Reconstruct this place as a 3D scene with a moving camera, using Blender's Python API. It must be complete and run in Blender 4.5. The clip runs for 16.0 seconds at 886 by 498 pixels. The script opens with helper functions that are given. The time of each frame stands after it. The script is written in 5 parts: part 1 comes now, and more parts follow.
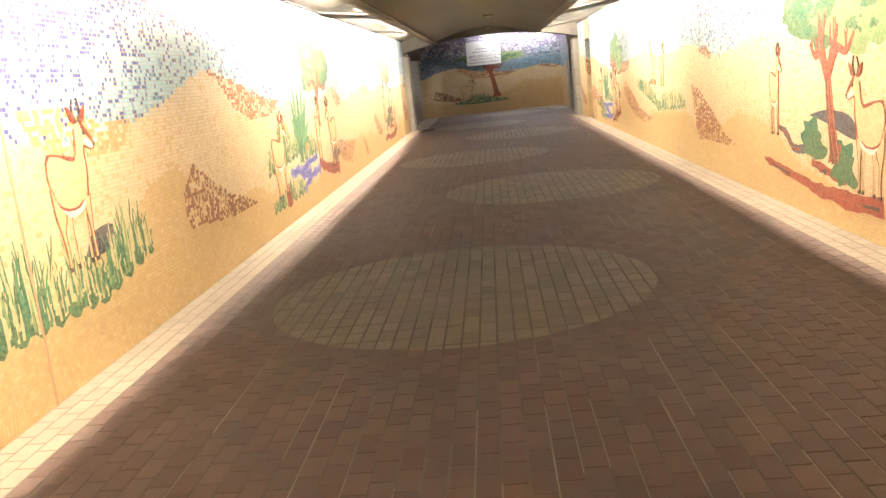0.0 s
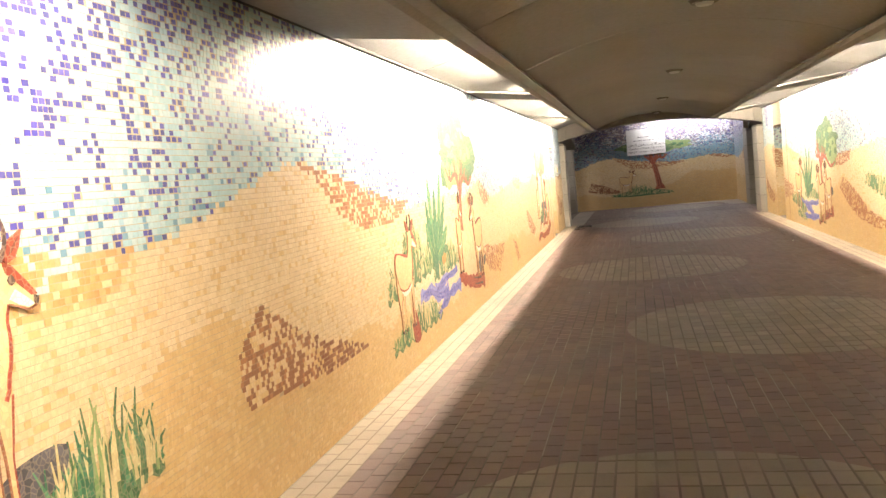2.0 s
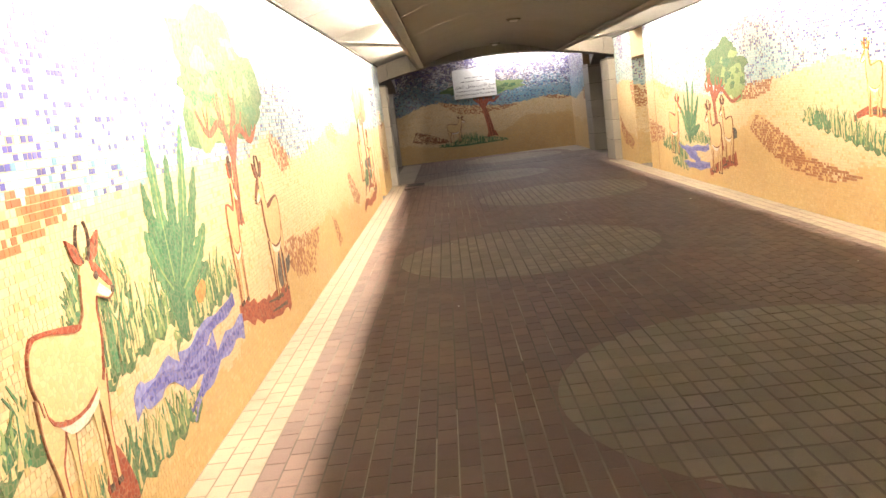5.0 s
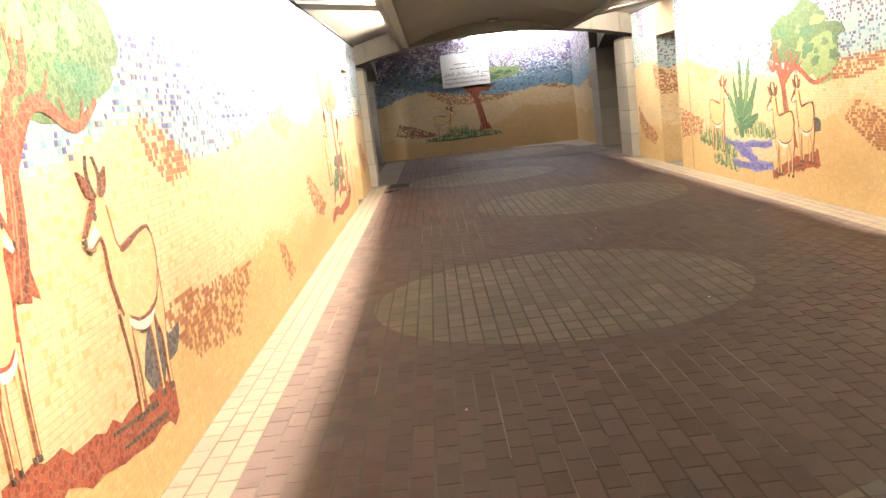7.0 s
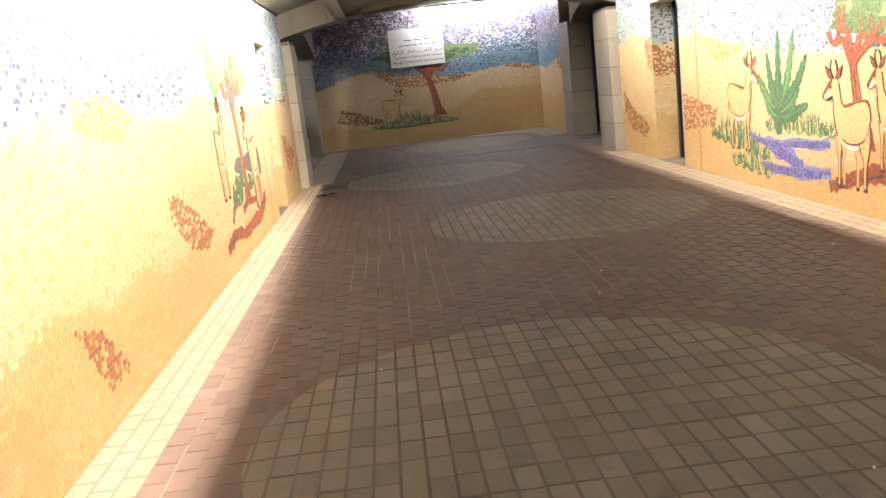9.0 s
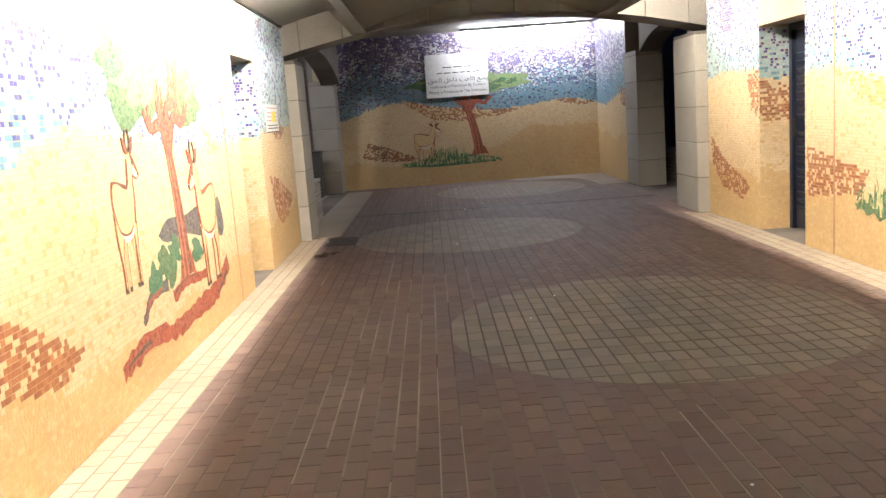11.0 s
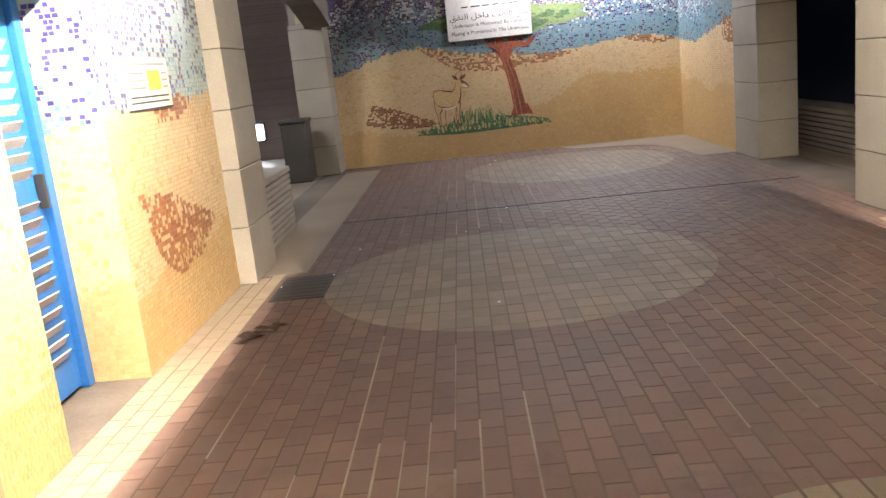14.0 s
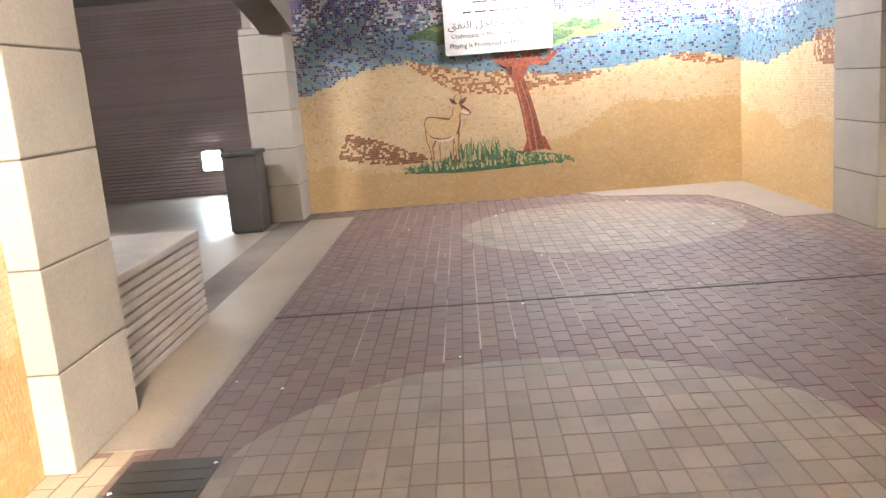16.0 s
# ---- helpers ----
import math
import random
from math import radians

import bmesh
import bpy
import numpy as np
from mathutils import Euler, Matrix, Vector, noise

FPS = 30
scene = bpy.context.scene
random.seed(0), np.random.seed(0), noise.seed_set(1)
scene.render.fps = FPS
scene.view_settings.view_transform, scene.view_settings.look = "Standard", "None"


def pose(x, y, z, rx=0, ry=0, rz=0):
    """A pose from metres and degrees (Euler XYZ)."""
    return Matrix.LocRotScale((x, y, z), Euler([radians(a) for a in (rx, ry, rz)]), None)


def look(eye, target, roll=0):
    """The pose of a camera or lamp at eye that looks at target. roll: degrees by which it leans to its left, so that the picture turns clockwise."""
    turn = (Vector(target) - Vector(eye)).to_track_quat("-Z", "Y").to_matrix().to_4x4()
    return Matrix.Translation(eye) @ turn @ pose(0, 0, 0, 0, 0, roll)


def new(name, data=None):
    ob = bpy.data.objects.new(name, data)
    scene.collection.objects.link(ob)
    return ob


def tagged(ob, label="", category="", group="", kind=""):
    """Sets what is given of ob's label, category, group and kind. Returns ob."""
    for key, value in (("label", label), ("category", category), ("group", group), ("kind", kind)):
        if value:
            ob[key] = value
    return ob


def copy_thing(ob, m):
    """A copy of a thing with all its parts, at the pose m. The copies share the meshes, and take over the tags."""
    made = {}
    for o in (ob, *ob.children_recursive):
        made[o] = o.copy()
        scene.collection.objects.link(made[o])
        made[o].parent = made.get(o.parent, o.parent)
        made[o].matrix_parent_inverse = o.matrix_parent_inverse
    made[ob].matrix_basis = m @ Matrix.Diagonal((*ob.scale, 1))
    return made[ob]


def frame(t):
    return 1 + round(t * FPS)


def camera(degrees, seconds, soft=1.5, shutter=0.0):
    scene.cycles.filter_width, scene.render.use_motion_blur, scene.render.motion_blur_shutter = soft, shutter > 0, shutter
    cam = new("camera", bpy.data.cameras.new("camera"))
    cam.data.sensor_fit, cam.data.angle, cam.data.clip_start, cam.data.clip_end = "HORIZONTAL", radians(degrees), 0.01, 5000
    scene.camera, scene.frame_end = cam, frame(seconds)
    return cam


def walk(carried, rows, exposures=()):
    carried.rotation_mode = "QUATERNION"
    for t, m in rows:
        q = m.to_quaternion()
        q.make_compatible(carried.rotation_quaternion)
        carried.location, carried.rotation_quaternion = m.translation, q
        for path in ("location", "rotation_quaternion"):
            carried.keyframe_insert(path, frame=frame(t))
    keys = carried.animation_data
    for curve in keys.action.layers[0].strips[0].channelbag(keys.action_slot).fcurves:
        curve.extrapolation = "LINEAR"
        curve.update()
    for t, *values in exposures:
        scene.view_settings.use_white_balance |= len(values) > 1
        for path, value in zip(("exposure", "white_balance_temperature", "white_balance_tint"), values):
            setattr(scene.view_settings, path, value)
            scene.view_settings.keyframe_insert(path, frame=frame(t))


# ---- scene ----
cam = camera(56.0, 16.0)
PATH = [
    (0, (0.131, -0.604, 1.463), (-0.014, 1.35, 1.06), -6.0),
    (0.5, (0.067, 0.014, 1.494), (-0.1, 1.985, 1.199), -5.7),
    (1, (-0.04, 0.696, 1.498), (-0.331, 2.659, 1.246), -4.6),
    (1.5, (-0.179, 1.301, 1.521), (-0.556, 3.251, 1.285), -5.8),
    (2, (-0.34, 1.977, 1.546), (-0.804, 3.916, 1.38), -5.4),
    (2.5, (-0.527, 2.656, 1.543), (-0.987, 4.593, 1.353), -7.8),
    (3, (-0.673, 3.313, 1.537), (-1.142, 5.241, 1.287), -8.0),
    (3.5, (-0.812, 3.963, 1.541), (-1.144, 5.911, 1.232), -9.2),
    (4, (-0.894, 4.61, 1.53), (-1.164, 6.571, 1.244), -8.2),
    (4.5, (-0.937, 5.228, 1.524), (-1.081, 7.199, 1.218), -7.8),
    (5, (-0.932, 5.892, 1.514), (-0.975, 7.865, 1.185), -7.0),
    (5.2, (-0.932, 6.15, 1.52), (-0.967, 8.121, 1.182), -6.7),
    (7.3, (-1.012, 8.917, 1.386), (-1.007, 10.886, 1.036), -6.8),
    (7.5, (-0.99, 9.171, 1.38), (-0.973, 11.137, 1.016), -6.8),
    (8, (-0.972, 9.851, 1.385), (-0.922, 11.812, 0.993), -6.8),
    (8.5, (-0.899, 10.508, 1.403), (-0.833, 12.462, 0.982), -6.2),
    (9, (-0.839, 11.197, 1.407), (-0.744, 13.155, 1.006), -6.5),
    (9.5, (-0.758, 11.888, 1.417), (-0.71, 13.854, 1.054), -5.5),
    (11.8, (-0.544, 14.864, 1.417), (-0.533, 16.838, 1.099), -4.1),
    (12, (-0.53, 15.138, 1.443), (-0.508, 17.11, 1.105), -5.6),
    (12.5, (-0.493, 15.826, 1.454), (-0.508, 17.792, 1.082), -5.8),
    (13, (-0.524, 16.563, 1.428), (-0.584, 18.521, 1.025), -5.8),
    (13.5, (-0.518, 17.289, 1.408), (-0.6, 19.25, 1.026), -5.1),
    (14, (-0.495, 17.983, 1.429), (-0.574, 19.934, 0.998), -6.2),
    (14.5, (-0.479, 18.728, 1.436), (-0.53, 20.684, 1.025), -5.7),
    (15, (-0.474, 19.417, 1.427), (-0.548, 21.371, 1.004), -5.1),
    (15.5, (-0.439, 20.083, 1.425), (-0.488, 22.041, 1.018), -4.7),
    (16, (-0.454, 20.803, 1.431), (-0.525, 22.763, 1.042), -4.7),
]
walk(cam, [(t, look(eye, target, roll)) for t, eye, target, roll in PATH],
     [(0, -0.03, 6500, 10), (0.5, 0.12, 6500, 10), (1, 0.05, 6500, 10), (1.5, -0.04, 6550, 10), (2.5, -0.13, 6750, 11), (3.5, -0.22, 6900, 12), (5, -0.18, 6850, 11), (8, 0.02, 6400, 10), (9.5, -0.09, 6350, 10), (12, 0.03, 5850, 10), (13, 0.14, 5800, 10), (14, 0.66, 6450, 12), (14.5, 1.02, 6450, 13), (15, 1.28, 6500, 14), (16, 1.75, 6450, 14)])

# ---- world and light ----
X_L, X_R, Y_E = -2.25, 2.75, 30.84          # side walls and end wall
WALL_TOP, Y_BACK, Y_ARCH = 2.55, -4.0, 23.85
# right row of tubes given less power, only to balance the two sides
TUBE_COLOUR, TUBE_POWER, TUBE_POWER_RIGHT = (1.0, 0.87, 0.69), 2500.0, 1950.0
HALL_COLOUR, HALL_POWER = (0.97, 0.95, 0.95), 300.0

world = bpy.data.worlds.new("night")
scene.world = world
world.use_nodes = True
world.node_tree.nodes["Background"].inputs[0].default_value = (0.30, 0.36, 0.60, 1)
world.node_tree.nodes["Background"].inputs[1].default_value = 0.06


# ---- materials ----
class Nodes:
    """A small wrapper to write node trees shortly."""

    def __init__(self, name):
        self.m = bpy.data.materials.new(name)
        self.m.use_nodes = True
        self.t = self.m.node_tree
        self.b = self.t.nodes["Principled BSDF"]

    def add(self, kind, ins=None, **attrs):
        n = self.t.nodes.new(kind)
        if "op" in attrs:
            n.operation = attrs["op"]
        if "blend" in attrs:
            n.data_type = "RGBA"
            n.blend_type = attrs["blend"]
        if "feature" in attrs:
            n.feature = attrs["feature"]
        for k, v in (ins or {}).items():
            if isinstance(v, bpy.types.NodeSocket):
                self.t.links.new(v, n.inputs[k])
            else:
                n.inputs[k].default_value = v
        return n

    def link(self, a, b):
        self.t.links.new(a, b)

    def coords(self):
        return self.add("ShaderNodeTexCoord").outputs["Object"]

    def noise(self, scale, detail=4.0, rough=0.6, vec=None):
        return self.add("ShaderNodeTexNoise", {"Vector": vec or self.coords(), "Scale": scale, "Detail": detail, "Roughness": rough}).outputs["Fac"]

    def ramp(self, fac, stops):
        n = self.t.nodes.new("ShaderNodeValToRGB")
        self.link(fac, n.inputs[0])
        e = n.color_ramp.elements
        while len(e) < len(stops):
            e.new(0.5)
        for el, (p, c) in zip(e, stops):
            el.position, el.color = p, (*c, 1)
        return n.outputs[0]

    def mix(self, fac, a, b, blend="MIX"):
        n = self.add("ShaderNodeMix", blend=blend)
        for i, v in ((0, fac), (6, a), (7, b)):
            if isinstance(v, bpy.types.NodeSocket):
                self.link(v, n.inputs[i])
            else:
                n.inputs[i].default_value = v if i == 0 else (*v, 1)
        return n.outputs[2]

    def bump(self, height, strength, dist):
        n = self.add("ShaderNodeBump", {"Height": height, "Strength": strength, "Distance": dist})
        self.link(n.outputs[0], self.b.inputs["Normal"])

    def finish(self, colour, rough=0.6, metal=0.0):
        if isinstance(colour, bpy.types.NodeSocket):
            self.link(colour, self.b.inputs["Base Color"])
        else:
            self.b.inputs["Base Color"].default_value = (*colour, 1)
        if isinstance(rough, bpy.types.NodeSocket):
            self.link(rough, self.b.inputs["Roughness"])
        else:
            self.b.inputs["Roughness"].default_value = rough
        self.b.inputs["Metallic"].default_value = metal
        return self.m


def scaled(c, k):
    return tuple(min(1.0, v * k) for v in c)


def tile_material(name, colours, rough=0.35):
    """Glazed or stone mosaic tiles: each loose piece takes its own shade between the colours."""
    n = Nodes(name)
    rnd = n.t.nodes.new("ShaderNodeNewGeometry").outputs["Random Per Island"]
    k = len(colours) - 1
    col = n.ramp(rnd, [(i / max(k, 1), c) for i, c in enumerate(colours)])
    fine = n.noise(55.0, 3.0)
    wide = n.noise(1.7, 4.0)
    col = n.mix(0.35, col, n.ramp(fine, [(0.3, (0.55, 0.52, 0.48)), (0.7, (1.0, 1.0, 1.0))]), "MULTIPLY")
    col = n.mix(0.3, col, n.ramp(wide, [(0.35, (0.72, 0.66, 0.58)), (0.6, (1.0, 1.0, 1.0))]), "MULTIPLY")
    r = n.add("ShaderNodeMapRange", {"Value": wide, "To Min": rough - 0.1, "To Max": rough + 0.2}).outputs[0]
    n.bump(fine, 0.25, 0.002)
    return n.finish(col, r)


def inlay_material(name, dark, light, cell=42.0, rough=0.72):
    """Hand-cut mosaic pieces: irregular cells with thin pale joints."""
    n = Nodes(name)
    v = n.coords()
    warp = n.add("ShaderNodeTexNoise", {"Vector": v, "Scale": 9.0})
    mixv = n.add("ShaderNodeMix", {"Factor": 0.03})
    mixv.data_type = "VECTOR"
    n.link(v, mixv.inputs[4])
    n.link(warp.outputs["Color"], mixv.inputs[5])
    vec = mixv.outputs[1]
    cells = n.add("ShaderNodeTexVoronoi", {"Vector": vec, "Scale": cell})
    edge = n.add("ShaderNodeTexVoronoi", {"Vector": vec, "Scale": cell}, feature="DISTANCE_TO_EDGE")
    bw = n.add("ShaderNodeSeparateColor", {"Color": cells.outputs["Color"]}).outputs[0]
    col = n.ramp(bw, [(0.1, dark), (0.9, light)])
    joint = n.add("ShaderNodeMath", {0: edge.outputs["Distance"], 1: 0.07}, op="LESS_THAN").outputs[0]
    soft = n.add("ShaderNodeMath", {0: joint, 1: 0.3}, op="MULTIPLY").outputs[0]
    col = n.mix(soft, col, (0.30, 0.23, 0.15))
    n.bump(edge.outputs["Distance"], 0.3, 0.004)
    return n.finish(col, rough)


def stone_material(name, a, b, rough=0.8, scale=6.0, bump=0.3):
    n = Nodes(name)
    big = n.noise(scale * 0.25, 5.0)
    fine = n.noise(scale * 14, 3.0)
    col = n.ramp(big, [(0.3, a), (0.7, b)])
    col = n.mix(0.5, col, n.ramp(fine, [(0.3, (0.7, 0.68, 0.65)), (0.65, (1, 1, 1))]), "MULTIPLY")
    rnd = n.t.nodes.new("ShaderNodeObjectInfo").outputs["Random"]
    col = n.mix(0.45, col, n.ramp(rnd, [(0.0, (0.72, 0.70, 0.68)), (1.0, (1, 1, 1))]), "MULTIPLY")
    n.bump(fine, bump, 0.004)
    return n.finish(col, rough)


def brick_material(name, colours, island=True):
    n = Nodes(name)
    if island:
        rnd = n.t.nodes.new("ShaderNodeNewGeometry").outputs["Random Per Island"]
    else:
        rnd = n.t.nodes.new("ShaderNodeObjectInfo").outputs["Random"]
    geo = n.t.nodes.new("ShaderNodeNewGeometry").outputs["Position"]
    col = n.ramp(rnd, [(i / (len(colours) - 1), c) for i, c in enumerate(colours)])
    fine = n.noise(160.0, 3.0, vec=geo)
    wide = n.noise(0.9, 5.0, vec=geo)
    spots = n.noise(5.0, 5.0, 0.7, vec=geo)
    col = n.mix(0.5, col, n.ramp(fine, [(0.3, (0.6, 0.58, 0.55)), (0.7, (1, 1, 1))]), "MULTIPLY")
    col = n.mix(0.6, col, n.ramp(wide, [(0.36, (0.6, 0.56, 0.54)), (0.62, (1.0, 1.0, 1.0))]), "MULTIPLY")
    col = n.mix(0.4, col, n.ramp(spots, [(0.28, (0.4, 0.37, 0.35)), (0.46, (1.0, 1.0, 1.0))]), "MULTIPLY")
    r = n.add("ShaderNodeMapRange", {"Value": wide, "To Min": 0.5, "To Max": 0.85}).outputs[0]
    n.bump(fine, 0.35, 0.003)
    return n.finish(col, r)


def emitter(name, colour, strength):
    n = Nodes(name)
    n.b.inputs["Emission Color"].default_value = (*colour, 1)
    n.b.inputs["Emission Strength"].default_value = strength
    return n.finish((0.9, 0.9, 0.9), 0.4)


TILE_SETS = {
    "sky_pale": [(0.27, 0.42, 0.46), (0.33, 0.46, 0.49), (0.41, 0.50, 0.50), (0.29, 0.45, 0.51)],
    "sky_violet": [(0.030, 0.024, 0.20), (0.050, 0.038, 0.28), (0.030, 0.028, 0.15), (0.085, 0.07, 0.34)],
    "sky_teal": [(0.08, 0.20, 0.29), (0.13, 0.26, 0.35), (0.18, 0.31, 0.38), (0.10, 0.23, 0.32)],
    "sky_navy": [(0.012, 0.016, 0.07), (0.03, 0.03, 0.12), (0.045, 0.036, 0.17)],
    "sand_light": [(0.58, 0.438, 0.258), (0.61, 0.468, 0.286), (0.64, 0.497, 0.307), (0.58, 0.424, 0.235)],
    "sand_deep": [(0.50, 0.335, 0.142), (0.56, 0.383, 0.175), (0.53, 0.359, 0.156), (0.59, 0.422, 0.218)],
    "ochre": [(0.25, 0.08, 0.028), (0.31, 0.12, 0.045), (0.37, 0.17, 0.07)],
    "brown": [(0.16, 0.052, 0.020), (0.21, 0.078, 0.031), (0.27, 0.115, 0.05)],
    "yellow": [(0.45, 0.24, 0.08), (0.52, 0.31, 0.12), (0.50, 0.34, 0.16)],
    "white": [(0.56, 0.56, 0.60), (0.62, 0.62, 0.64), (0.52, 0.52, 0.60)],
}
CLASS = list(TILE_SETS)
TILE_MATS = [tile_material("mosaic_" + k, v, 0.3 if k.startswith("sky") else 0.5) for k, v in TILE_SETS.items()]
M_GROUT = stone_material("grout", (0.40, 0.32, 0.21), (0.48, 0.40, 0.28), 0.9, 8.0)
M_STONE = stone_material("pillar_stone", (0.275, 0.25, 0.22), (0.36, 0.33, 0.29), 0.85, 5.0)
# pillar stone darkened for the arches, standing in for lamp light that misses them
M_ARCH_SHADED = stone_material("shaded_arch_stone", (0.17, 0.155, 0.135), (0.23, 0.21, 0.185), 0.85, 5.0)
M_STONE_JOINT = stone_material("stone_joint", (0.10, 0.09, 0.08), (0.15, 0.13, 0.11), 0.9)
M_CEIL = stone_material("ceiling_panel", (0.225, 0.21, 0.192), (0.275, 0.258, 0.237), 0.75, 2.0, 0.1)
M_DARK = stone_material("dark_gap", (0.02, 0.02, 0.02), (0.035, 0.03, 0.03), 0.9)
M_CONCRETE = stone_material("concrete", (0.22, 0.20, 0.18), (0.32, 0.29, 0.26), 0.85, 4.0)
M_SIDE_FLOOR = stone_material("side_paving", (0.15, 0.125, 0.10), (0.235, 0.195, 0.158), 0.55, 3.0)
M_NIGHT_WALL = stone_material("blue_grey_wall", (0.17, 0.19, 0.27), (0.23, 0.25, 0.33), 0.9, 1.5)
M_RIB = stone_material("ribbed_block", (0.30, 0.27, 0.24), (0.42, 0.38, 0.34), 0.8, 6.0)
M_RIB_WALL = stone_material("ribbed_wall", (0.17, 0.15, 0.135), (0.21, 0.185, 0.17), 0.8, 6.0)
M_COURSE = stone_material("brown_course", (0.185, 0.138, 0.127), (0.235, 0.178, 0.162), 0.7, 3.0, 0.15)
M_BED = stone_material("joint_sand", (0.066, 0.053, 0.044), (0.18, 0.15, 0.128), 0.95, 3.0)
M_EDGE_BED = stone_material("edge_joint", (0.13, 0.10, 0.075), (0.20, 0.16, 0.115), 0.95, 3.0)
M_DUST = stone_material("joint_dust", (0.13, 0.108, 0.09), (0.36, 0.315, 0.27), 0.95, 5.0)
RED_SET = [(0.111, 0.067, 0.057), (0.134, 0.080, 0.067), (0.157, 0.098, 0.081), (0.122, 0.078, 0.067)]
PALE_SET = [(0.158, 0.129, 0.098), (0.194, 0.158, 0.122), (0.225, 0.186, 0.146), (0.174, 0.142, 0.11)]
EDGE_SET = [(0.255, 0.206, 0.15), (0.295, 0.242, 0.178), (0.275, 0.224, 0.163)]
M_RED, M_RED_ONE = brick_material("red_paver", RED_SET), brick_material("red_paver_single", RED_SET, False)
M_PALE = brick_material("pale_paver", PALE_SET)
M_EDGE = brick_material("edge_paver", EDGE_SET)
M_FILL = stone_material("joint_fill", (0.115, 0.095, 0.076), (0.165, 0.138, 0.112), 0.95, 3.0)
M_FILL_RED = stone_material("red_joint_fill", (0.075, 0.056, 0.048), (0.115, 0.086, 0.073), 0.95, 3.0)
M_BLUE = stone_material("blue_paint", (0.02, 0.13, 0.42), (0.03, 0.17, 0.50), 0.35, 3.0, 0.1)
# right-hand door: the shade of its recess is put into these paint colours
M_BLUE_SHADED = stone_material("shaded_blue_paint", (0.005, 0.010, 0.028), (0.007, 0.014, 0.036), 0.4, 3.0, 0.1)
M_LOUVRE_SHADED = stone_material("shaded_louvre_paint", (0.010, 0.015, 0.03), (0.016, 0.022, 0.04), 0.4, 3.0, 0.1)
M_LOUVRE = stone_material("louvre_paint", (0.45, 0.46, 0.47), (0.55, 0.56, 0.56), 0.4, 3.0, 0.1)
M_BLACK = stone_material("black_plastic", (0.02, 0.02, 0.022), (0.035, 0.033, 0.033), 0.5, 3.0, 0.1)
M_BIN = stone_material("bin_metal", (0.035, 0.032, 0.03), (0.055, 0.05, 0.047), 0.5, 3.0, 0.1)
M_WHITE = stone_material("white_board", (0.76, 0.76, 0.76), (0.82, 0.82, 0.82), 0.35, 2.0, 0.03)
M_PAPER = stone_material("paper", (0.74, 0.74, 0.72), (0.80, 0.80, 0.78), 0.7, 2.0, 0.05)
M_INK = stone_material("ink", (0.02, 0.02, 0.02), (0.04, 0.04, 0.04), 0.6)
M_PINK_INK = stone_material("pink_ink", (0.50, 0.22, 0.22), (0.58, 0.28, 0.28), 0.6)
M_YELLOW_INK = stone_material("yellow_print", (0.72, 0.62, 0.04), (0.78, 0.68, 0.08), 0.6)
M_METAL = stone_material("painted_steel", (0.35, 0.34, 0.32), (0.45, 0.44, 0.42), 0.4)
M_IRON = stone_material("cast_iron", (0.018, 0.017, 0.016), (0.035, 0.033, 0.031), 0.75)
M_LEAF = stone_material("dry_leaf", (0.022, 0.012, 0.008), (0.05, 0.026, 0.016), 0.8, 20.0)
M_STRIP = stone_material("joint_filler", (0.40, 0.24, 0.14), (0.48, 0.30, 0.18), 0.8)
M_TUBE = emitter("tube_glow", TUBE_COLOUR, TUBE_POWER)
M_TUBE_RIGHT = emitter("right_tube_glow", TUBE_COLOUR, TUBE_POWER_RIGHT)
M_HALL_TUBE = emitter("hall_tube_glow", HALL_COLOUR, HALL_POWER)
M_BULKHEAD = emitter("bulkhead_glow", (0.85, 0.95, 1.0), 45.0)
I_TAN = inlay_material("inlay_tan", (0.50, 0.345, 0.165), (0.58, 0.42, 0.22))
I_RED = inlay_material("inlay_red", (0.19, 0.024, 0.010), (0.30, 0.058, 0.022))
I_BARK = inlay_material("inlay_bark", (0.17, 0.026, 0.012), (0.3, 0.065, 0.028))
I_DARK = inlay_material("inlay_dark", (0.035, 0.018, 0.015), (0.08, 0.04, 0.03))
I_BROWN = inlay_material("inlay_brown", (0.10, 0.020, 0.010), (0.18, 0.048, 0.022))
I_SLATE = inlay_material("inlay_slate", (0.040, 0.036, 0.043), (0.085, 0.078, 0.088))
I_GREEN = inlay_material("inlay_green", (0.028, 0.085, 0.030), (0.075, 0.145, 0.062))
I_LEAF = inlay_material("inlay_leaf", (0.016, 0.090, 0.042), (0.038, 0.135, 0.068))
I_AGAVE = inlay_material("inlay_agave", (0.035, 0.14, 0.06), (0.075, 0.20, 0.10))
I_RED_LIGHT = inlay_material("inlay_light_red", (0.34, 0.10, 0.05), (0.44, 0.17, 0.09))
I_LINE = inlay_material("inlay_line", (0.17, 0.055, 0.022), (0.26, 0.10, 0.045))
I_PALE_GREEN = inlay_material("inlay_pale_green", (0.13, 0.21, 0.075), (0.21, 0.28, 0.115))
I_STRAW = inlay_material("inlay_straw", (0.44, 0.35, 0.17), (0.52, 0.43, 0.23))
I_BLUE = inlay_material("inlay_blue", (0.05, 0.05, 0.24), (0.15, 0.15, 0.4))
I_WATER = inlay_material("inlay_water", (0.12, 0.13, 0.36), (0.22, 0.23, 0.48))
I_WHITE = inlay_material("inlay_white", (0.58, 0.53, 0.46), (0.64, 0.6, 0.54))
I_ORANGE = inlay_material("inlay_orange", (0.42, 0.14, 0.03), (0.5, 0.22, 0.06))


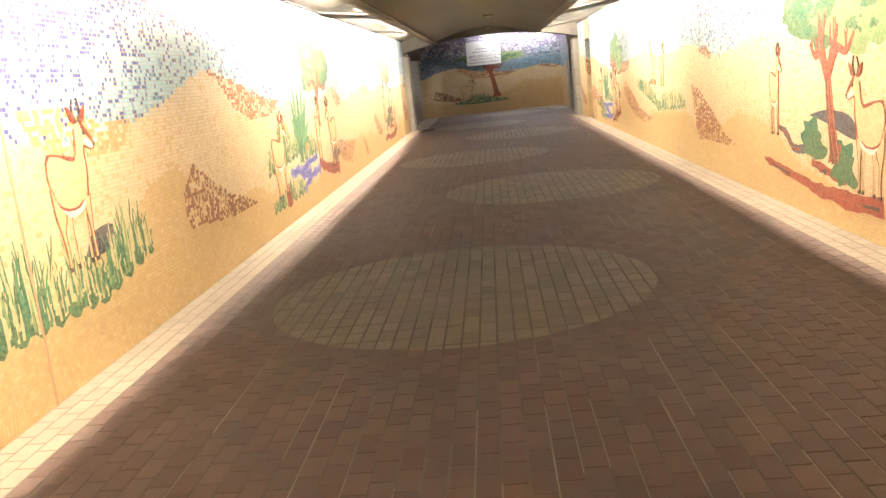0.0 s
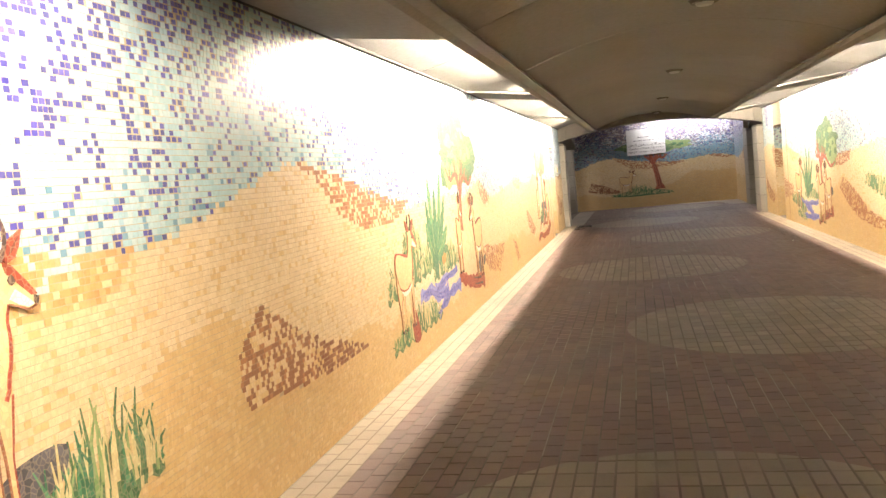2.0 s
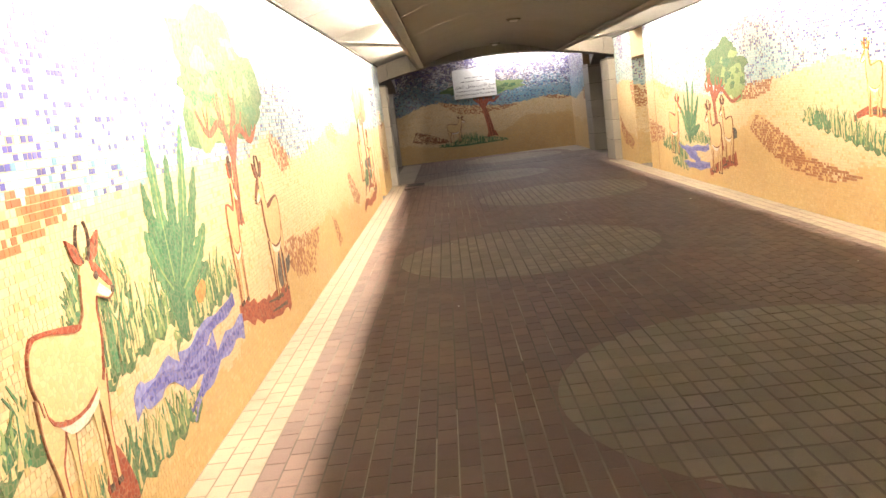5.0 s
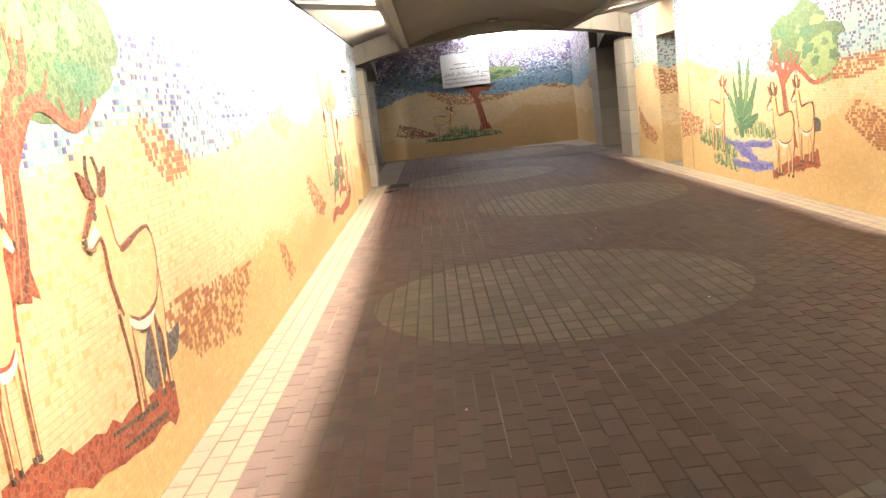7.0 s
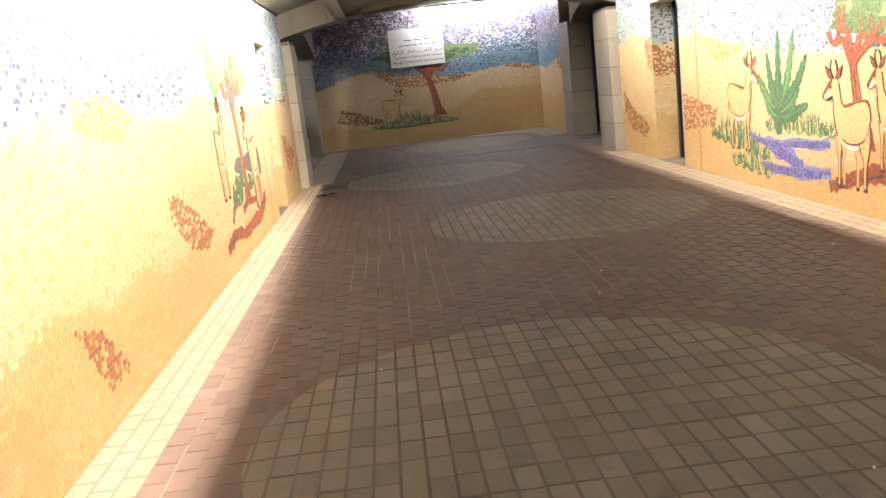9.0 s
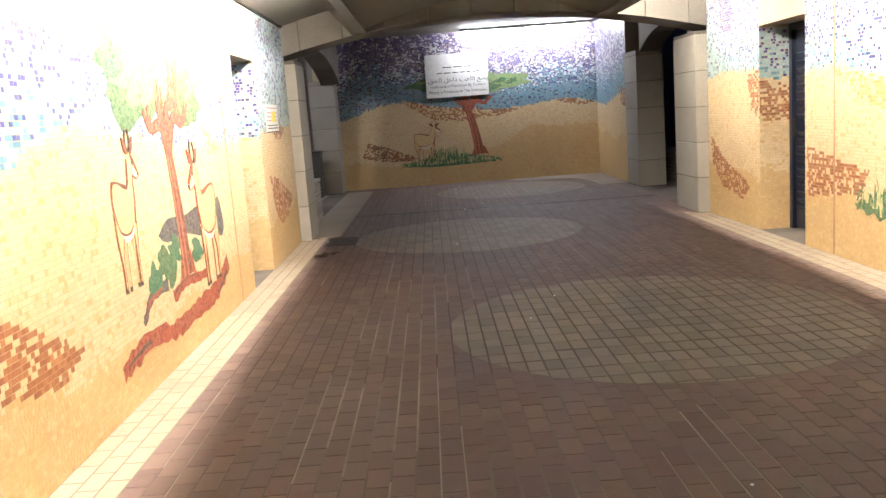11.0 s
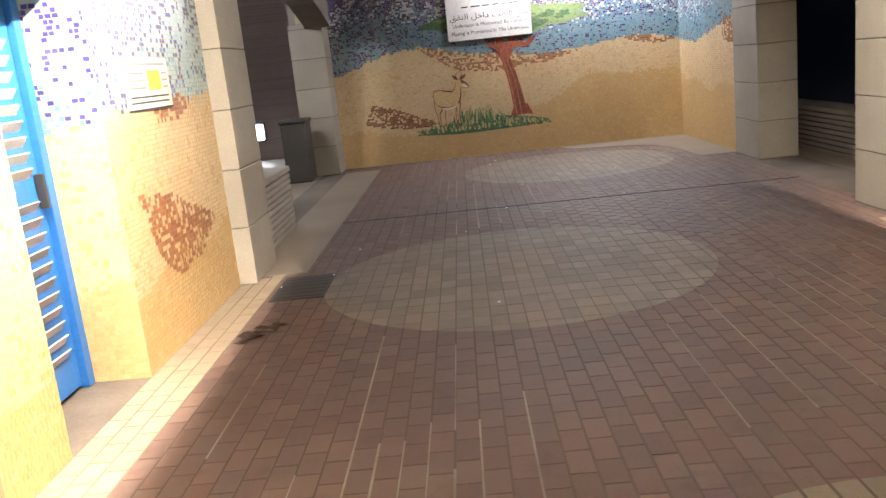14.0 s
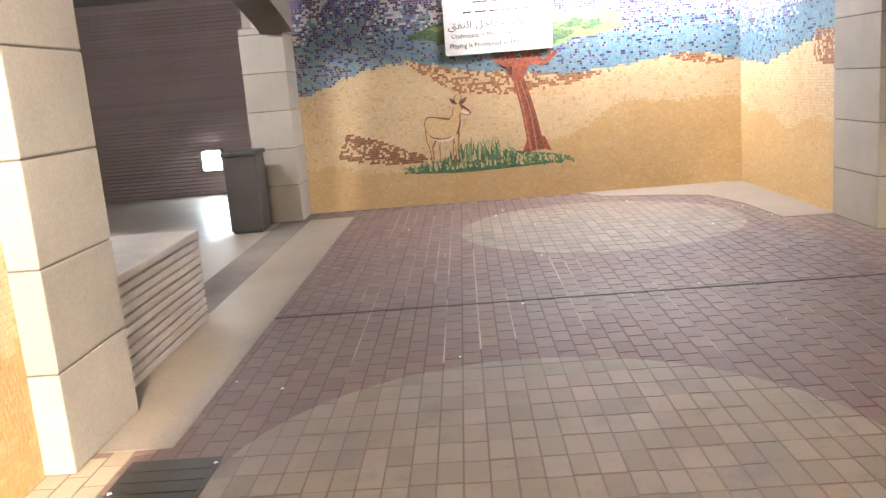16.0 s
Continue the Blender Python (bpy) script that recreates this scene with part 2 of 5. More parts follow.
# ---- building helpers ----
def part(name, bm, material, parent=None, label="", smooth=False):
    me = bpy.data.meshes.new(name)
    bm.to_mesh(me)
    bm.free()
    for m in material if isinstance(material, (list, tuple)) else [material]:
        me.materials.append(m)
    if smooth:
        me.polygons.foreach_set("use_smooth", [True] * len(me.polygons))
    ob = new(name, me)
    if parent:
        ob.parent = parent
    if label:
        ob["label"] = label
    return ob


def add_box(bm, x0, x1, y0, y1, z0, z1, bevel=0.0):
    r = bmesh.ops.create_cube(bm, size=1)
    for v in r["verts"]:
        v.co = Vector(((x0 + x1) / 2 + v.co.x * (x1 - x0), (y0 + y1) / 2 + v.co.y * (y1 - y0), (z0 + z1) / 2 + v.co.z * (z1 - z0)))
    if bevel:
        edges = list({e for v in r["verts"] for e in v.link_edges})
        bmesh.ops.bevel(bm, geom=edges, offset=bevel, segments=2, affect="EDGES", profile=0.6)
    return r


def box_bm(*a, bevel=0.0):
    bm = bmesh.new()
    add_box(bm, *a, bevel=bevel)
    return bm


def empty(name, x=0, y=0, z=0):
    ob = new(name)
    ob.location = (x, y, z)
    bpy.context.view_layer.update()
    return ob


def under(child, parent):
    """Hang a mesh that is built in world places under a parent that stands elsewhere."""
    child.parent = parent
    child.matrix_parent_inverse = Matrix.Translation(-parent.location)
    return child


def structure(ob, label=""):
    return tagged(ob, label, "", "", "structure")


def prism(bm, pts, place, back, front):
    """A flat slab with the outline pts (u, v); place(u, v, d) gives the world point at d in front of the wall."""
    lo = [bm.verts.new(place(u, v, back)) for u, v in pts]
    hi = [bm.verts.new(place(u, v, front)) for u, v in pts]
    n = len(pts)
    f = bm.faces.new(hi)
    f.normal_update()
    for i in range(n):
        bm.faces.new((lo[i], lo[(i + 1) % n], hi[(i + 1) % n], hi[i]))
    if n > 4:
        bmesh.ops.triangulate(bm, faces=[f], ngon_method="EAR_CLIP")


def finish_normals(bm):
    bmesh.ops.recalc_face_normals(bm, faces=bm.faces[:])
    return bm


# places on the walls: u along, v up, d out of the wall into the passage
def on_left(u, v, d):
    return (X_L + d, u, v)


def on_right(u, v, d):
    return (X_R - d, u, v)


def on_end(u, v, d):
    return (u, Y_E - d, v)


def on_right_far(u, v, d):
    return (X_R + 0.08 - d, u, v)


def on_jamb_left(u, v, d):
    return (u, 22.07 - d, v)


def on_jamb_right(u, v, d):
    return (u, 22.30 - d, v)


# ---- murals: what colour each small tile has ----
def inside(u, v, pts):
    r = np.zeros(u.shape, bool)
    n = len(pts)
    for i in range(n):
        (x0, y0), (x1, y1) = pts[i], pts[(i + 1) % n]
        if y0 == y1:
            continue
        cross = ((y0 > v) != (y1 > v)) & (u < (x1 - x0) * (v - y0) / (y1 - y0) + x0)
        r ^= cross
    return r


SKY_L = ([2, 3.4, 4.2, 4.6, 5.0, 5.6, 6.2, 6.6, 7.2, 8.0, 8.8, 9.6, 10.3, 11.2, 11.9, 12.2, 12.8, 13.3, 14.0, 15.2, 16.0, 17.1, 17.7, 18.9, 20.0, 21.0, 24],
         [1.45, 1.37, 1.27, 1.36, 1.40, 1.52, 1.69, 1.73, 1.62, 1.44, 1.33, 1.38, 1.40, 1.34, 1.47, 1.50, 1.27, 1.26, 1.32, 1.46, 1.38, 1.33, 1.50, 1.38, 1.34, 1.32, 1.42])
SKY_R = ([4, 5.5, 7.8, 9.2, 9.7, 10.3, 10.8, 11.6, 13.0, 13.8, 14.5, 15.5, 16.6, 17.7, 19.0, 19.9, 20.7, 21.2, 22.2, 23.3, 24],
         [1.30, 1.42, 1.56, 1.38, 1.42, 1.54, 1.54, 1.46, 1.45, 1.58, 1.48, 1.40, 1.30, 1.25, 1.34, 1.44, 1.60, 1.56, 1.62, 1.66, 1.55])
SKY_E = ([-3, -2.25, -1.6, -1.05, -0.4, 0.3, 0.8, 1.4, 2.1, 2.45, 2.9], [1.3, 1.41, 1.65, 1.71, 1.56, 1.46, 1.40, 1.47, 1.55, 1.53, 1.42])
SKY_F = ([28, 28.5, 29.2, 30, 30.9], [1.62, 1.62, 1.50, 1.36, 1.42])
DEEP_L = ([2, 3.5, 5.5, 6.5, 8, 10, 12, 14, 16, 18, 20, 24], [0.55, 0.45, 1.05, 0.62, 0.50, 0.30, 0.45, 0.62, 0.52, 0.30, 0.34, 0.55])
DEEP_R = ([4, 6, 8, 10, 12, 14, 16, 18, 20, 22, 24], [0.30, 0.25, 0.80, 0.55, 0.72, 0.42, 1.05, 0.25, 0.5, 0.52, 0.6])
DEEP_E = ([-3, -2, -1, 0, 0.7, 1.4, 2.0, 2.8], [0.55, 0.5, 0.42, 0.48, 0.70, 1.02, 1.07, 0.95])
DEEP_F = ([28, 29.5, 30.9], [0.85, 0.75, 0.95])

PATCH_L = [
    ("brown", 0.74, [(5.86, 1.0), (5.58, 0.80), (5.56, 0.62), (5.66, 0.50), (5.95, 0.50), (6.46, 0.45), (7.56, 0.42), (6.70, 0.64), (6.2, 0.82)]),
    ("ochre", 0.70, [(6.45, 1.73), (6.78, 1.62), (7.13, 1.38), (7.66, 1.24), (8.4, 1.25), (8.8, 1.38), (8.0, 1.48), (7.25, 1.63)]),
    ("yellow", 0.68, [(3.5, 1.52), (3.98, 1.50), (4.35, 1.42), (4.85, 1.40), (4.66, 1.23), (4.3, 1.2), (3.9, 1.24), (3.62, 1.34)]),
    ("ochre", 0.70, [(8.40, 1.38), (8.6, 1.42), (8.84, 1.40), (8.7, 1.30), (8.42, 1.27)]),
    ("ochre", 0.75, [(12.08, 1.50), (12.3, 1.48), (12.86, 1.26), (12.73, 1.20), (12.45, 1.17), (12.2, 1.30)]),
    ("ochre", 0.60, [(11.98, 0.70), (12.15, 0.5), (12.42, 0.33), (13.25, 0.21), (13.8, 0.55), (12.9, 0.62), (12.3, 0.68)]),
    ("ochre", 0.70, [(14.66, 0.54), (14.95, 0.46), (15.3, 0.15), (14.9, 0.18)]),
    ("yellow", 0.68, [(13.72, 1.38), (14.05, 1.36), (14.02, 1.26), (13.8, 1.28)]),
    ("yellow", 0.68, [(15.1, 1.5), (15.7, 1.5), (16.06, 1.38), (15.7, 1.24), (15.1, 1.34)]),
    ("ochre", 0.72, [(16.45, 0.86), (16.7, 0.85), (17.58, 0.47), (17.3, 0.37), (16.8, 0.47), (16.44, 0.72)]),
    ("yellow", 0.62, [(19.95, 1.48), (20.4, 1.3), (20.36, 1.22), (20.1, 1.24)]),
]
PATCH_LF = [
    ("ochre", 0.72, [(22.33, 0.92), (22.8, 0.86), (23.6, 0.60), (23.2, 0.42), (22.8, 0.36), (22.5, 0.52)]),
    ("ochre", 0.72, [(22.75, 1.40), (23.2, 1.44), (23.45, 1.36), (23.1, 1.26), (22.8, 1.28)]),
]
PATCH_R = [
    ("ochre", 0.72, [(10.62, 1.02), (10.42, 0.5), (10.3, 0.36), (8.6, 0.40), (9.1, 0.5), (9.65, 0.75), (10.2, 0.98)]),
    ("ochre", 0.70, [(9.5, 1.40), (9.9, 1.52), (10.2, 1.46), (9.7, 1.34)]),
    ("ochre", 0.72, [(15.95, 1.0), (16.2, 0.84), (15.7, 0.6), (15.13, 0.43), (14.07, 0.34), (13.4, 0.44), (14.55, 0.58), (15.3, 0.85)]),
    ("ochre", 0.75, [(16.5, 1.37), (15.4, 1.42), (15.5, 1.28), (15.98, 1.18), (16.5, 1.18)]),
    ("yellow", 0.62, [(20.8, 1.56), (19.4, 1.38), (19.97, 1.22), (20.4, 1.34)]),
    ("ochre", 0.72, [(21.24, 0.90), (20.16, 0.74), (20.3, 0.55), (21.2, 0.46)]),
]
PATCH_RF = [
    ("ochre", 0.70, [(23.78, 0.95), (23.3, 0.66), (22.55, 0.44), (22.79, 0.27), (23.4, 0.36), (23.72, 0.6)]),
    ("ochre", 0.70, [(22.3, 1.62), (22.62, 1.58), (22.5, 1.2), (22.3, 1.14)]),
    ("sky_violet", 0.8, [(23.06, 2.06), (23.42, 2.09), (23.42, 2.6), (23.06, 2.6)]),
]
PATCH_E = [
    ("ochre", 0.58, [(-1.12, 1.72), (-0.56, 1.32), (0.1, 1.24), (0.8, 1.3), (1.36, 1.42), (0.77, 1.43), (0.3, 1.5), (-0.4, 1.56)]),
    ("ochre", 0.7, [(1.9, 1.58), (2.34, 1.54), (2.8, 1.44), (2.5, 1.40), (2.1, 1.48)]),
    ("brown", 0.74, [(-1.98, 0.62), (-1.86, 0.93), (-1.54, 0.84), (-0.8, 0.54), (-1.3, 0.50)]),
]
PATCH_F = [("ochre", 0.75, [(28.25, 1.66), (28.75, 1.64), (28.8, 1.36), (28.3, 1.30)])]
PATCH_J = [("ochre", 0.7, [(2.7, 1.52), (3.2, 1.45), (3.2, 1.12), (2.7, 1.10)])]


def classify(u, v, sky, deep, patches, end=False, rng=None):
    """The tile's colour class from its place."""
    n = len(u)
    horizon = np.interp(u, *sky) + 0.012 * np.sin(u * 23) + 0.01 * np.sin(u * 57)
    line = np.interp(u, *deep) + 0.04 * np.sin(u * 5.3) + 0.05 * (rng.random(n) - 0.5)
    up = v > horizon
    c = np.where(v > line, CLASS.index("sand_light"), CLASS.index("sand_deep"))
    c[(rng.random(n) < 0.10) & ~up] = CLASS.index("sand_deep")
    # the darker tiles of the sky stand in loose clusters
    clump = 0.5 + 0.25 * np.sin(u * 9.1 + v * 4) * np.sin(v * 13.0 - u * 3) + 0.25 * np.sin(u * 21 - v * 17) * np.sin(v * 29 + u * 6)
    above = np.clip((v - horizon) / 1.0, 0, 1)
    r = rng.random(n)
    if end:
        white = CLASS.index("white")
        t = np.clip((v - horizon - 0.28 - 0.25 * (u < -1.5)) / 0.55, 0, 1)
        base = np.where(rng.random(n) < t, white, CLASS.index("sky_teal"))
        dark = r < (0.16 + 0.50 * t + 0.22 * np.clip((-0.6 - u) / 1.0, 0, 1)) * (0.45 + 1.1 * clump)
        c = np.where(up, np.where(dark, np.where(rng.random(n) < 0.35 + 0.5 * t, CLASS.index("sky_violet"), CLASS.index("sky_navy")), base), c)
    else:
        base = np.where((rng.random(n) < 0.45 - 1.2 * above), CLASS.index("sky_teal"), CLASS.index("sky_pale"))
        base = np.where(rng.random(n) < 0.5, CLASS.index("sky_pale"), base)
        dark = r < (0.13 + 0.33 * above) * (0.4 + 1.15 * clump)
        c = np.where(up, np.where(dark, CLASS.index("sky_violet"), base), c)
    for name, share, pts in patches:
        c = np.where(inside(u, v, pts) & (rng.random(n) < share), CLASS.index(name), c)
    return c


def tile_rows(u0, u1, v0, v1, du, dv, rng):
    """Rows of small tiles of uneven width: centre u, v and half sizes."""
    us, vs, ws = [], [], []
    for k in range(int((v1 - v0) / dv)):
        m = int((u1 - u0) / du * 1.3) + 8
        w = du * np.where(rng.random(m) < 0.14, 1.9, rng.uniform(0.82, 1.18, m))
        edge = u0 - rng.random() * du + np.concatenate(([0], np.cumsum(w)))
        a, b = np.clip(edge[:-1], u0, u1), np.clip(edge[1:], u0, u1)
        keep = b - a > 0.008
        a, b = a[keep], b[keep]
        us.append((a + b) / 2)
        ws.append((b - a) / 2)
        vs.append(np.full(len(a), v0 + (k + 0.5) * dv))
    return np.concatenate(us), np.concatenate(vs), np.concatenate(ws)


def tile_mesh(name, corners, classes, mats):
    """One mesh of many five-sided tiles; corners: (n, 8, 3), back four then front four."""
    n = len(corners)
    me = bpy.data.meshes.new(name)
    quad = np.array([[4, 5, 6, 7], [0, 1, 5, 4], [1, 2, 6, 5], [2, 3, 7, 6], [3, 0, 4, 7]])
    idx = (quad[None] + 8 * np.arange(n)[:, None, None]).reshape(-1)
    me.vertices.add(8 * n)
    me.vertices.foreach_set("co", corners.reshape(-1))
    me.loops.add(20 * n)
    me.loops.foreach_set("vertex_index", idx)
    me.polygons.add(5 * n)
    me.polygons.foreach_set("loop_start", np.arange(0, 20 * n, 4))
    me.polygons.foreach_set("loop_total", np.full(5 * n, 4))
    me.polygons.foreach_set("material_index", np.repeat(classes, 5))
    me.polygons.foreach_set("use_smooth", np.zeros(5 * n, bool))
    for m in mats:
        me.materials.append(m)
    me.update(calc_edges=True)
    return me


def mosaic(parent, place, flip, u0, u1, v0, v1, sky, deep, patches, seed, end=False, du=0.031, dv=0.027, skip=None):
    rng = np.random.default_rng(seed)
    u, v, w = tile_rows(u0, u1, v0, v1, du, dv, rng)
    c = classify(u, v, sky, deep, patches, end, rng)
    if skip is not None:
        keep = ~skip(u, v)
        u, v, w, c = u[keep], v[keep], w[keep], c[keep]
    g = 0.0012
    h = dv / 2 - g + rng.uniform(-0.0010, 0.0004, len(u))
    w = w - g + rng.uniform(-0.0008, 0.0002, len(u))
    small = c == CLASS.index("sky_violet")
    w, h = np.where(small, np.minimum(w, 0.017) * 0.9, w), np.where(small, h * 0.86, h)
    d = 0.0012 + rng.uniform(0, 0.0007, len(u))
    tilt = rng.uniform(-0.00022, 0.00022, (2, len(u)))
    signs = [(-1, -1), (1, -1), (1, 1), (-1, 1)]
    if flip:
        signs = signs[::-1]
    pts = np.zeros((len(u), 8, 3))
    for k, (a, b) in enumerate(signs):
        uu, vv = u + a * w, v + b * h
        for j, dd in ((k, np.full(len(u), -0.001)), (k + 4, d + a * tilt[0] + b * tilt[1])):
            x, y, z = place(uu, vv, dd)
            pts[:, j, 0], pts[:, j, 1], pts[:, j, 2] = x, y, z
    ob = new("mosaic_tiles", tile_mesh("mosaic_tiles", pts, c, TILE_MATS))
    ob.parent = parent
    tagged(ob, "small glazed mosaic tiles set in pale grout", "", "", "stuff")
    return ob


# ---- setting: walls, floor, ceiling ----
rng0 = random.Random(5)
Y_DOOR_L, Y_DOOR_R, DOOR_TOP, RECESS = (21.15, 22.07), (21.27, 22.30), 2.05, 0.36

ground = structure(part("ground", box_bm(-40, 40, -30, 70, -0.5, -0.12), M_CONCRETE), "plain concrete ground under the underpass")
floor = structure(part("floor", box_bm(X_L - 0.4, X_R + 0.5, Y_BACK, 31.0, -0.12, -0.0022), M_BED), "sand bed and joints of the brick paving")
for a, b, y1 in ((X_L, X_L + 0.3, 24.1), (X_R - 0.3, X_R, 24.0)):
    structure(part("floor_edge", box_bm(a, b, 0.5, y1, -0.02, -0.0014), M_EDGE_BED), "pale bedding under the edge band of the paving")
structure(part("floor_edge", box_bm(X_L - 0.05, X_L + 0.46, 24.1, 30.3, -0.02, 0.0035, bevel=0.002), M_SIDE_FLOOR), "dusty smooth concrete strip along the side passage")
bm = bmesh.new()
prism(bm, [(0.9, Y_E), (1.1, 30.42), (1.75, 30.16), (2.15, 29.9), (2.32, 29.2), (2.36, 28.3), (X_R + 0.08, 28.3), (X_R + 0.08, Y_E)], lambda u, v, d: (u, v, d), -0.02, 0.0035)
structure(part("floor_edge", finish_normals(bm), M_SIDE_FLOOR), "dusty smooth concrete in the corner by the end wall")
side_floor_l = structure(part("side_floor", box_bm(-12, X_L - 0.4, 20, 34.2, -0.12, -0.002), M_SIDE_FLOOR), "worn damp concrete floor of the side passage")
side_floor_r = structure(part("side_floor", box_bm(X_R + 0.5, 6.0, 20, 34.2, -0.12, -0.002), M_SIDE_FLOOR), "worn concrete floor beside the stairwell")

bm = bmesh.new()
add_box(bm, X_L - 0.5, X_L, Y_BACK, Y_DOOR_L[0], -0.05, WALL_TOP)
add_box(bm, X_L - 0.5, X_L, Y_DOOR_L[0], Y_DOOR_L[1], DOOR_TOP, WALL_TOP)
add_box(bm, X_L - 0.5, X_L, Y_DOOR_L[1], 23.9, -0.05, WALL_TOP)
wall_left = structure(part("wall_left", bm, M_GROUT), "long wall with a desert mosaic of sand dunes under a pale sky")
bm = bmesh.new()
add_box(bm, X_R, X_R + 0.5, Y_BACK, Y_DOOR_R[0], -0.05, WALL_TOP)
add_box(bm, X_R, X_R + 0.5, Y_DOOR_R[0], Y_DOOR_R[1], DOOR_TOP, WALL_TOP)
add_box(bm, X_R, X_R + 0.5, Y_DOOR_R[1], 23.85, -0.05, WALL_TOP)
wall_right = structure(part("wall_right", bm, M_GROUT), "long wall with a desert mosaic of dunes, trees and gazelles")
wall_end = structure(part("wall_end", box_bm(-2.85, 3.3, Y_E, Y_E + 0.4, -0.05, 3.3), M_GROUT), "end wall with a mosaic of one acacia and a gazelle")
wall_far = structure(part("wall_right_far", box_bm(X_R + 0.08, X_R + 0.55, 28.3, Y_E, -0.05, 3.3), M_GROUT), "short side wall with the dunes of the end mosaic")
structure(part("wall_back", box_bm(X_L - 0.5, X_R + 0.5, Y_BACK - 0.3, Y_BACK, -0.05, 3.3), M_STONE), "plain wall that closes the passage")
structure(part("wall_side_left", box_bm(-12.3, -12, 20, 34.2, -0.05, 3.3), M_CONCRETE), "plain dark concrete wall")
structure(part("wall_side_left", box_bm(-12, X_L - 0.5, 19.7, 20, -0.05, 3.3), M_CONCRETE), "plain dark concrete wall")
structure(part("wall_stairwell", box_bm(5.6, 5.9, 20, 34.2, -0.05, 3.3), M_NIGHT_WALL), "dark blue-grey wall of the stairwell")
structure(part("wall_stairwell", box_bm(X_R + 0.5, 5.6, 19.7, 20, -0.05, 3.3), M_NIGHT_WALL), "dark blue-grey wall of the stairwell")
structure(part("wall_stairwell", box_bm(3.3, 5.6, 33.8, 34.1, -0.05, 3.3), M_NIGHT_WALL), "dark blue-grey wall of the stairwell")

# ceiling of the hall behind the arch, and roof over all
structure(part("ceiling", box_bm(-12, 4.4, Y_ARCH + 0.62, 34.2, 3.0, 3.2), M_CEIL), "plain plastered ceiling of the hall")
structure(part("roof", box_bm(-12.3, X_R + 0.55, Y_BACK - 0.3, 34.4, 3.32, 3.5), M_CONCRETE), "concrete slab over the underpass")

# vaulted ceiling of the passage: panels with open joints between sloping side panels
LIP_L, LIP_R, LIP_Z, CROWN = -1.41, 1.62, 2.39, 2.71


def vault_z(x):
    m, h = (LIP_L + LIP_R) / 2, (LIP_R - LIP_L) / 2
    return LIP_Z + (CROWN - LIP_Z) * (1 - ((x - m) / h) ** 2)


def strip(bm, section, y0, y1, thick):
    """A panel that follows the section (x, z), with thickness upward."""
    grid = []
    for dz in (0, thick):
        for y in (y0, y1):
            grid.append([bm.verts.new((x, y, z + dz)) for x, z in section])
    a, b, c, d = grid
    for i in range(len(section) - 1):
        bm.faces.new((a[i], b[i], b[i + 1], a[i + 1]))
        bm.faces.new((c[i], c[i + 1], d[i + 1], d[i]))
        bm.faces.new((a[i], a[i + 1], c[i + 1], c[i]))
        bm.faces.new((b[i], d[i], d[i + 1], b[i + 1]))
    bm.faces.new((a[0], c[0], d[0], b[0]))
    bm.faces.new((a[-1], b[-1], d[-1], c[-1]))


PANEL = 2.4
bm_vault, bm_soffit = bmesh.new(), bmesh.new()
y = 7.23 - 5 * PANEL
while y < Y_ARCH - 0.01:
    a, b = max(y + 0.006, Y_BACK), min(y + PANEL - 0.006, Y_ARCH - 0.002)
    if b > a:
        strip(bm_vault, [(LIP_L + (LIP_R - LIP_L) * k / 28, vault_z(LIP_L + (LIP_R - LIP_L) * k / 28)) for k in range(29)], a, b, 0.02)
        strip(bm_soffit, [(X_L + 0.03, 2.556), (-1.85, 2.65), (-1.2, 2.80)], a, b, 0.02)
        strip(bm_soffit, [(1.40, 2.80), (2.35, 2.65), (X_R - 0.03, 2.556)], a, b, 0.02)
    y += PANEL
finish_normals(bm_vault)
finish_normals(bm_soffit)
structure(part("ceiling_vault", bm_vault, M_CEIL), "shallow barrel vault of smooth cream ceiling panels")
structure(part("ceiling_side", bm_soffit, M_CEIL), "sloping cream side panels above the hidden tubes")
bm = bmesh.new()
add_box(bm, X_L - 0.5, X_R + 0.5, Y_BACK, Y_ARCH, 2.84, 2.95)
structure(part("ceiling_void", bm, M_DARK), "dark void above the ceiling panels")
# shadow gap where the side panels meet the walls
structure(part("trim", box_bm(X_L, X_L + 0.028, Y_BACK, Y_ARCH, WALL_TOP - 0.012, WALL_TOP + 0.02), M_DARK), "narrow dark joint along the top of the wall")
structure(part("trim", box_bm(X_R - 0.028, X_R, Y_BACK, Y_ARCH, WALL_TOP - 0.012, WALL_TOP + 0.02), M_DARK), "narrow dark joint along the top of the wall")

# rows of tubes on either side: start and number; solid panels close the trough between the rows
ROW_LEFT, ROW_RIGHT, ROW = ((-5.2, 3), (0.3, 3), (7.45, 3), (12.9, 3), (17.9, 3)), ((-0.9, 3), (5.0, 3), (10.9, 3), (16.75, 3), (22.1, 1)), 1.38
for rows, section in ((ROW_LEFT, [(X_L + 0.035, 2.535), (LIP_L - 0.012, 2.425)]), (ROW_RIGHT, [(LIP_R + 0.012, 2.425), (X_R - 0.035, 2.535)])):
    bm = bmesh.new()
    for (y0, n0), (y1, n1) in zip(rows, rows[1:]):
        strip(bm, section, y0 + n0 * ROW + 0.16, y1 - 0.16, 0.02)
    structure(part("ceiling_panel", finish_normals(bm), M_CEIL), "plain cream panels that close the lamp trough between the tubes")

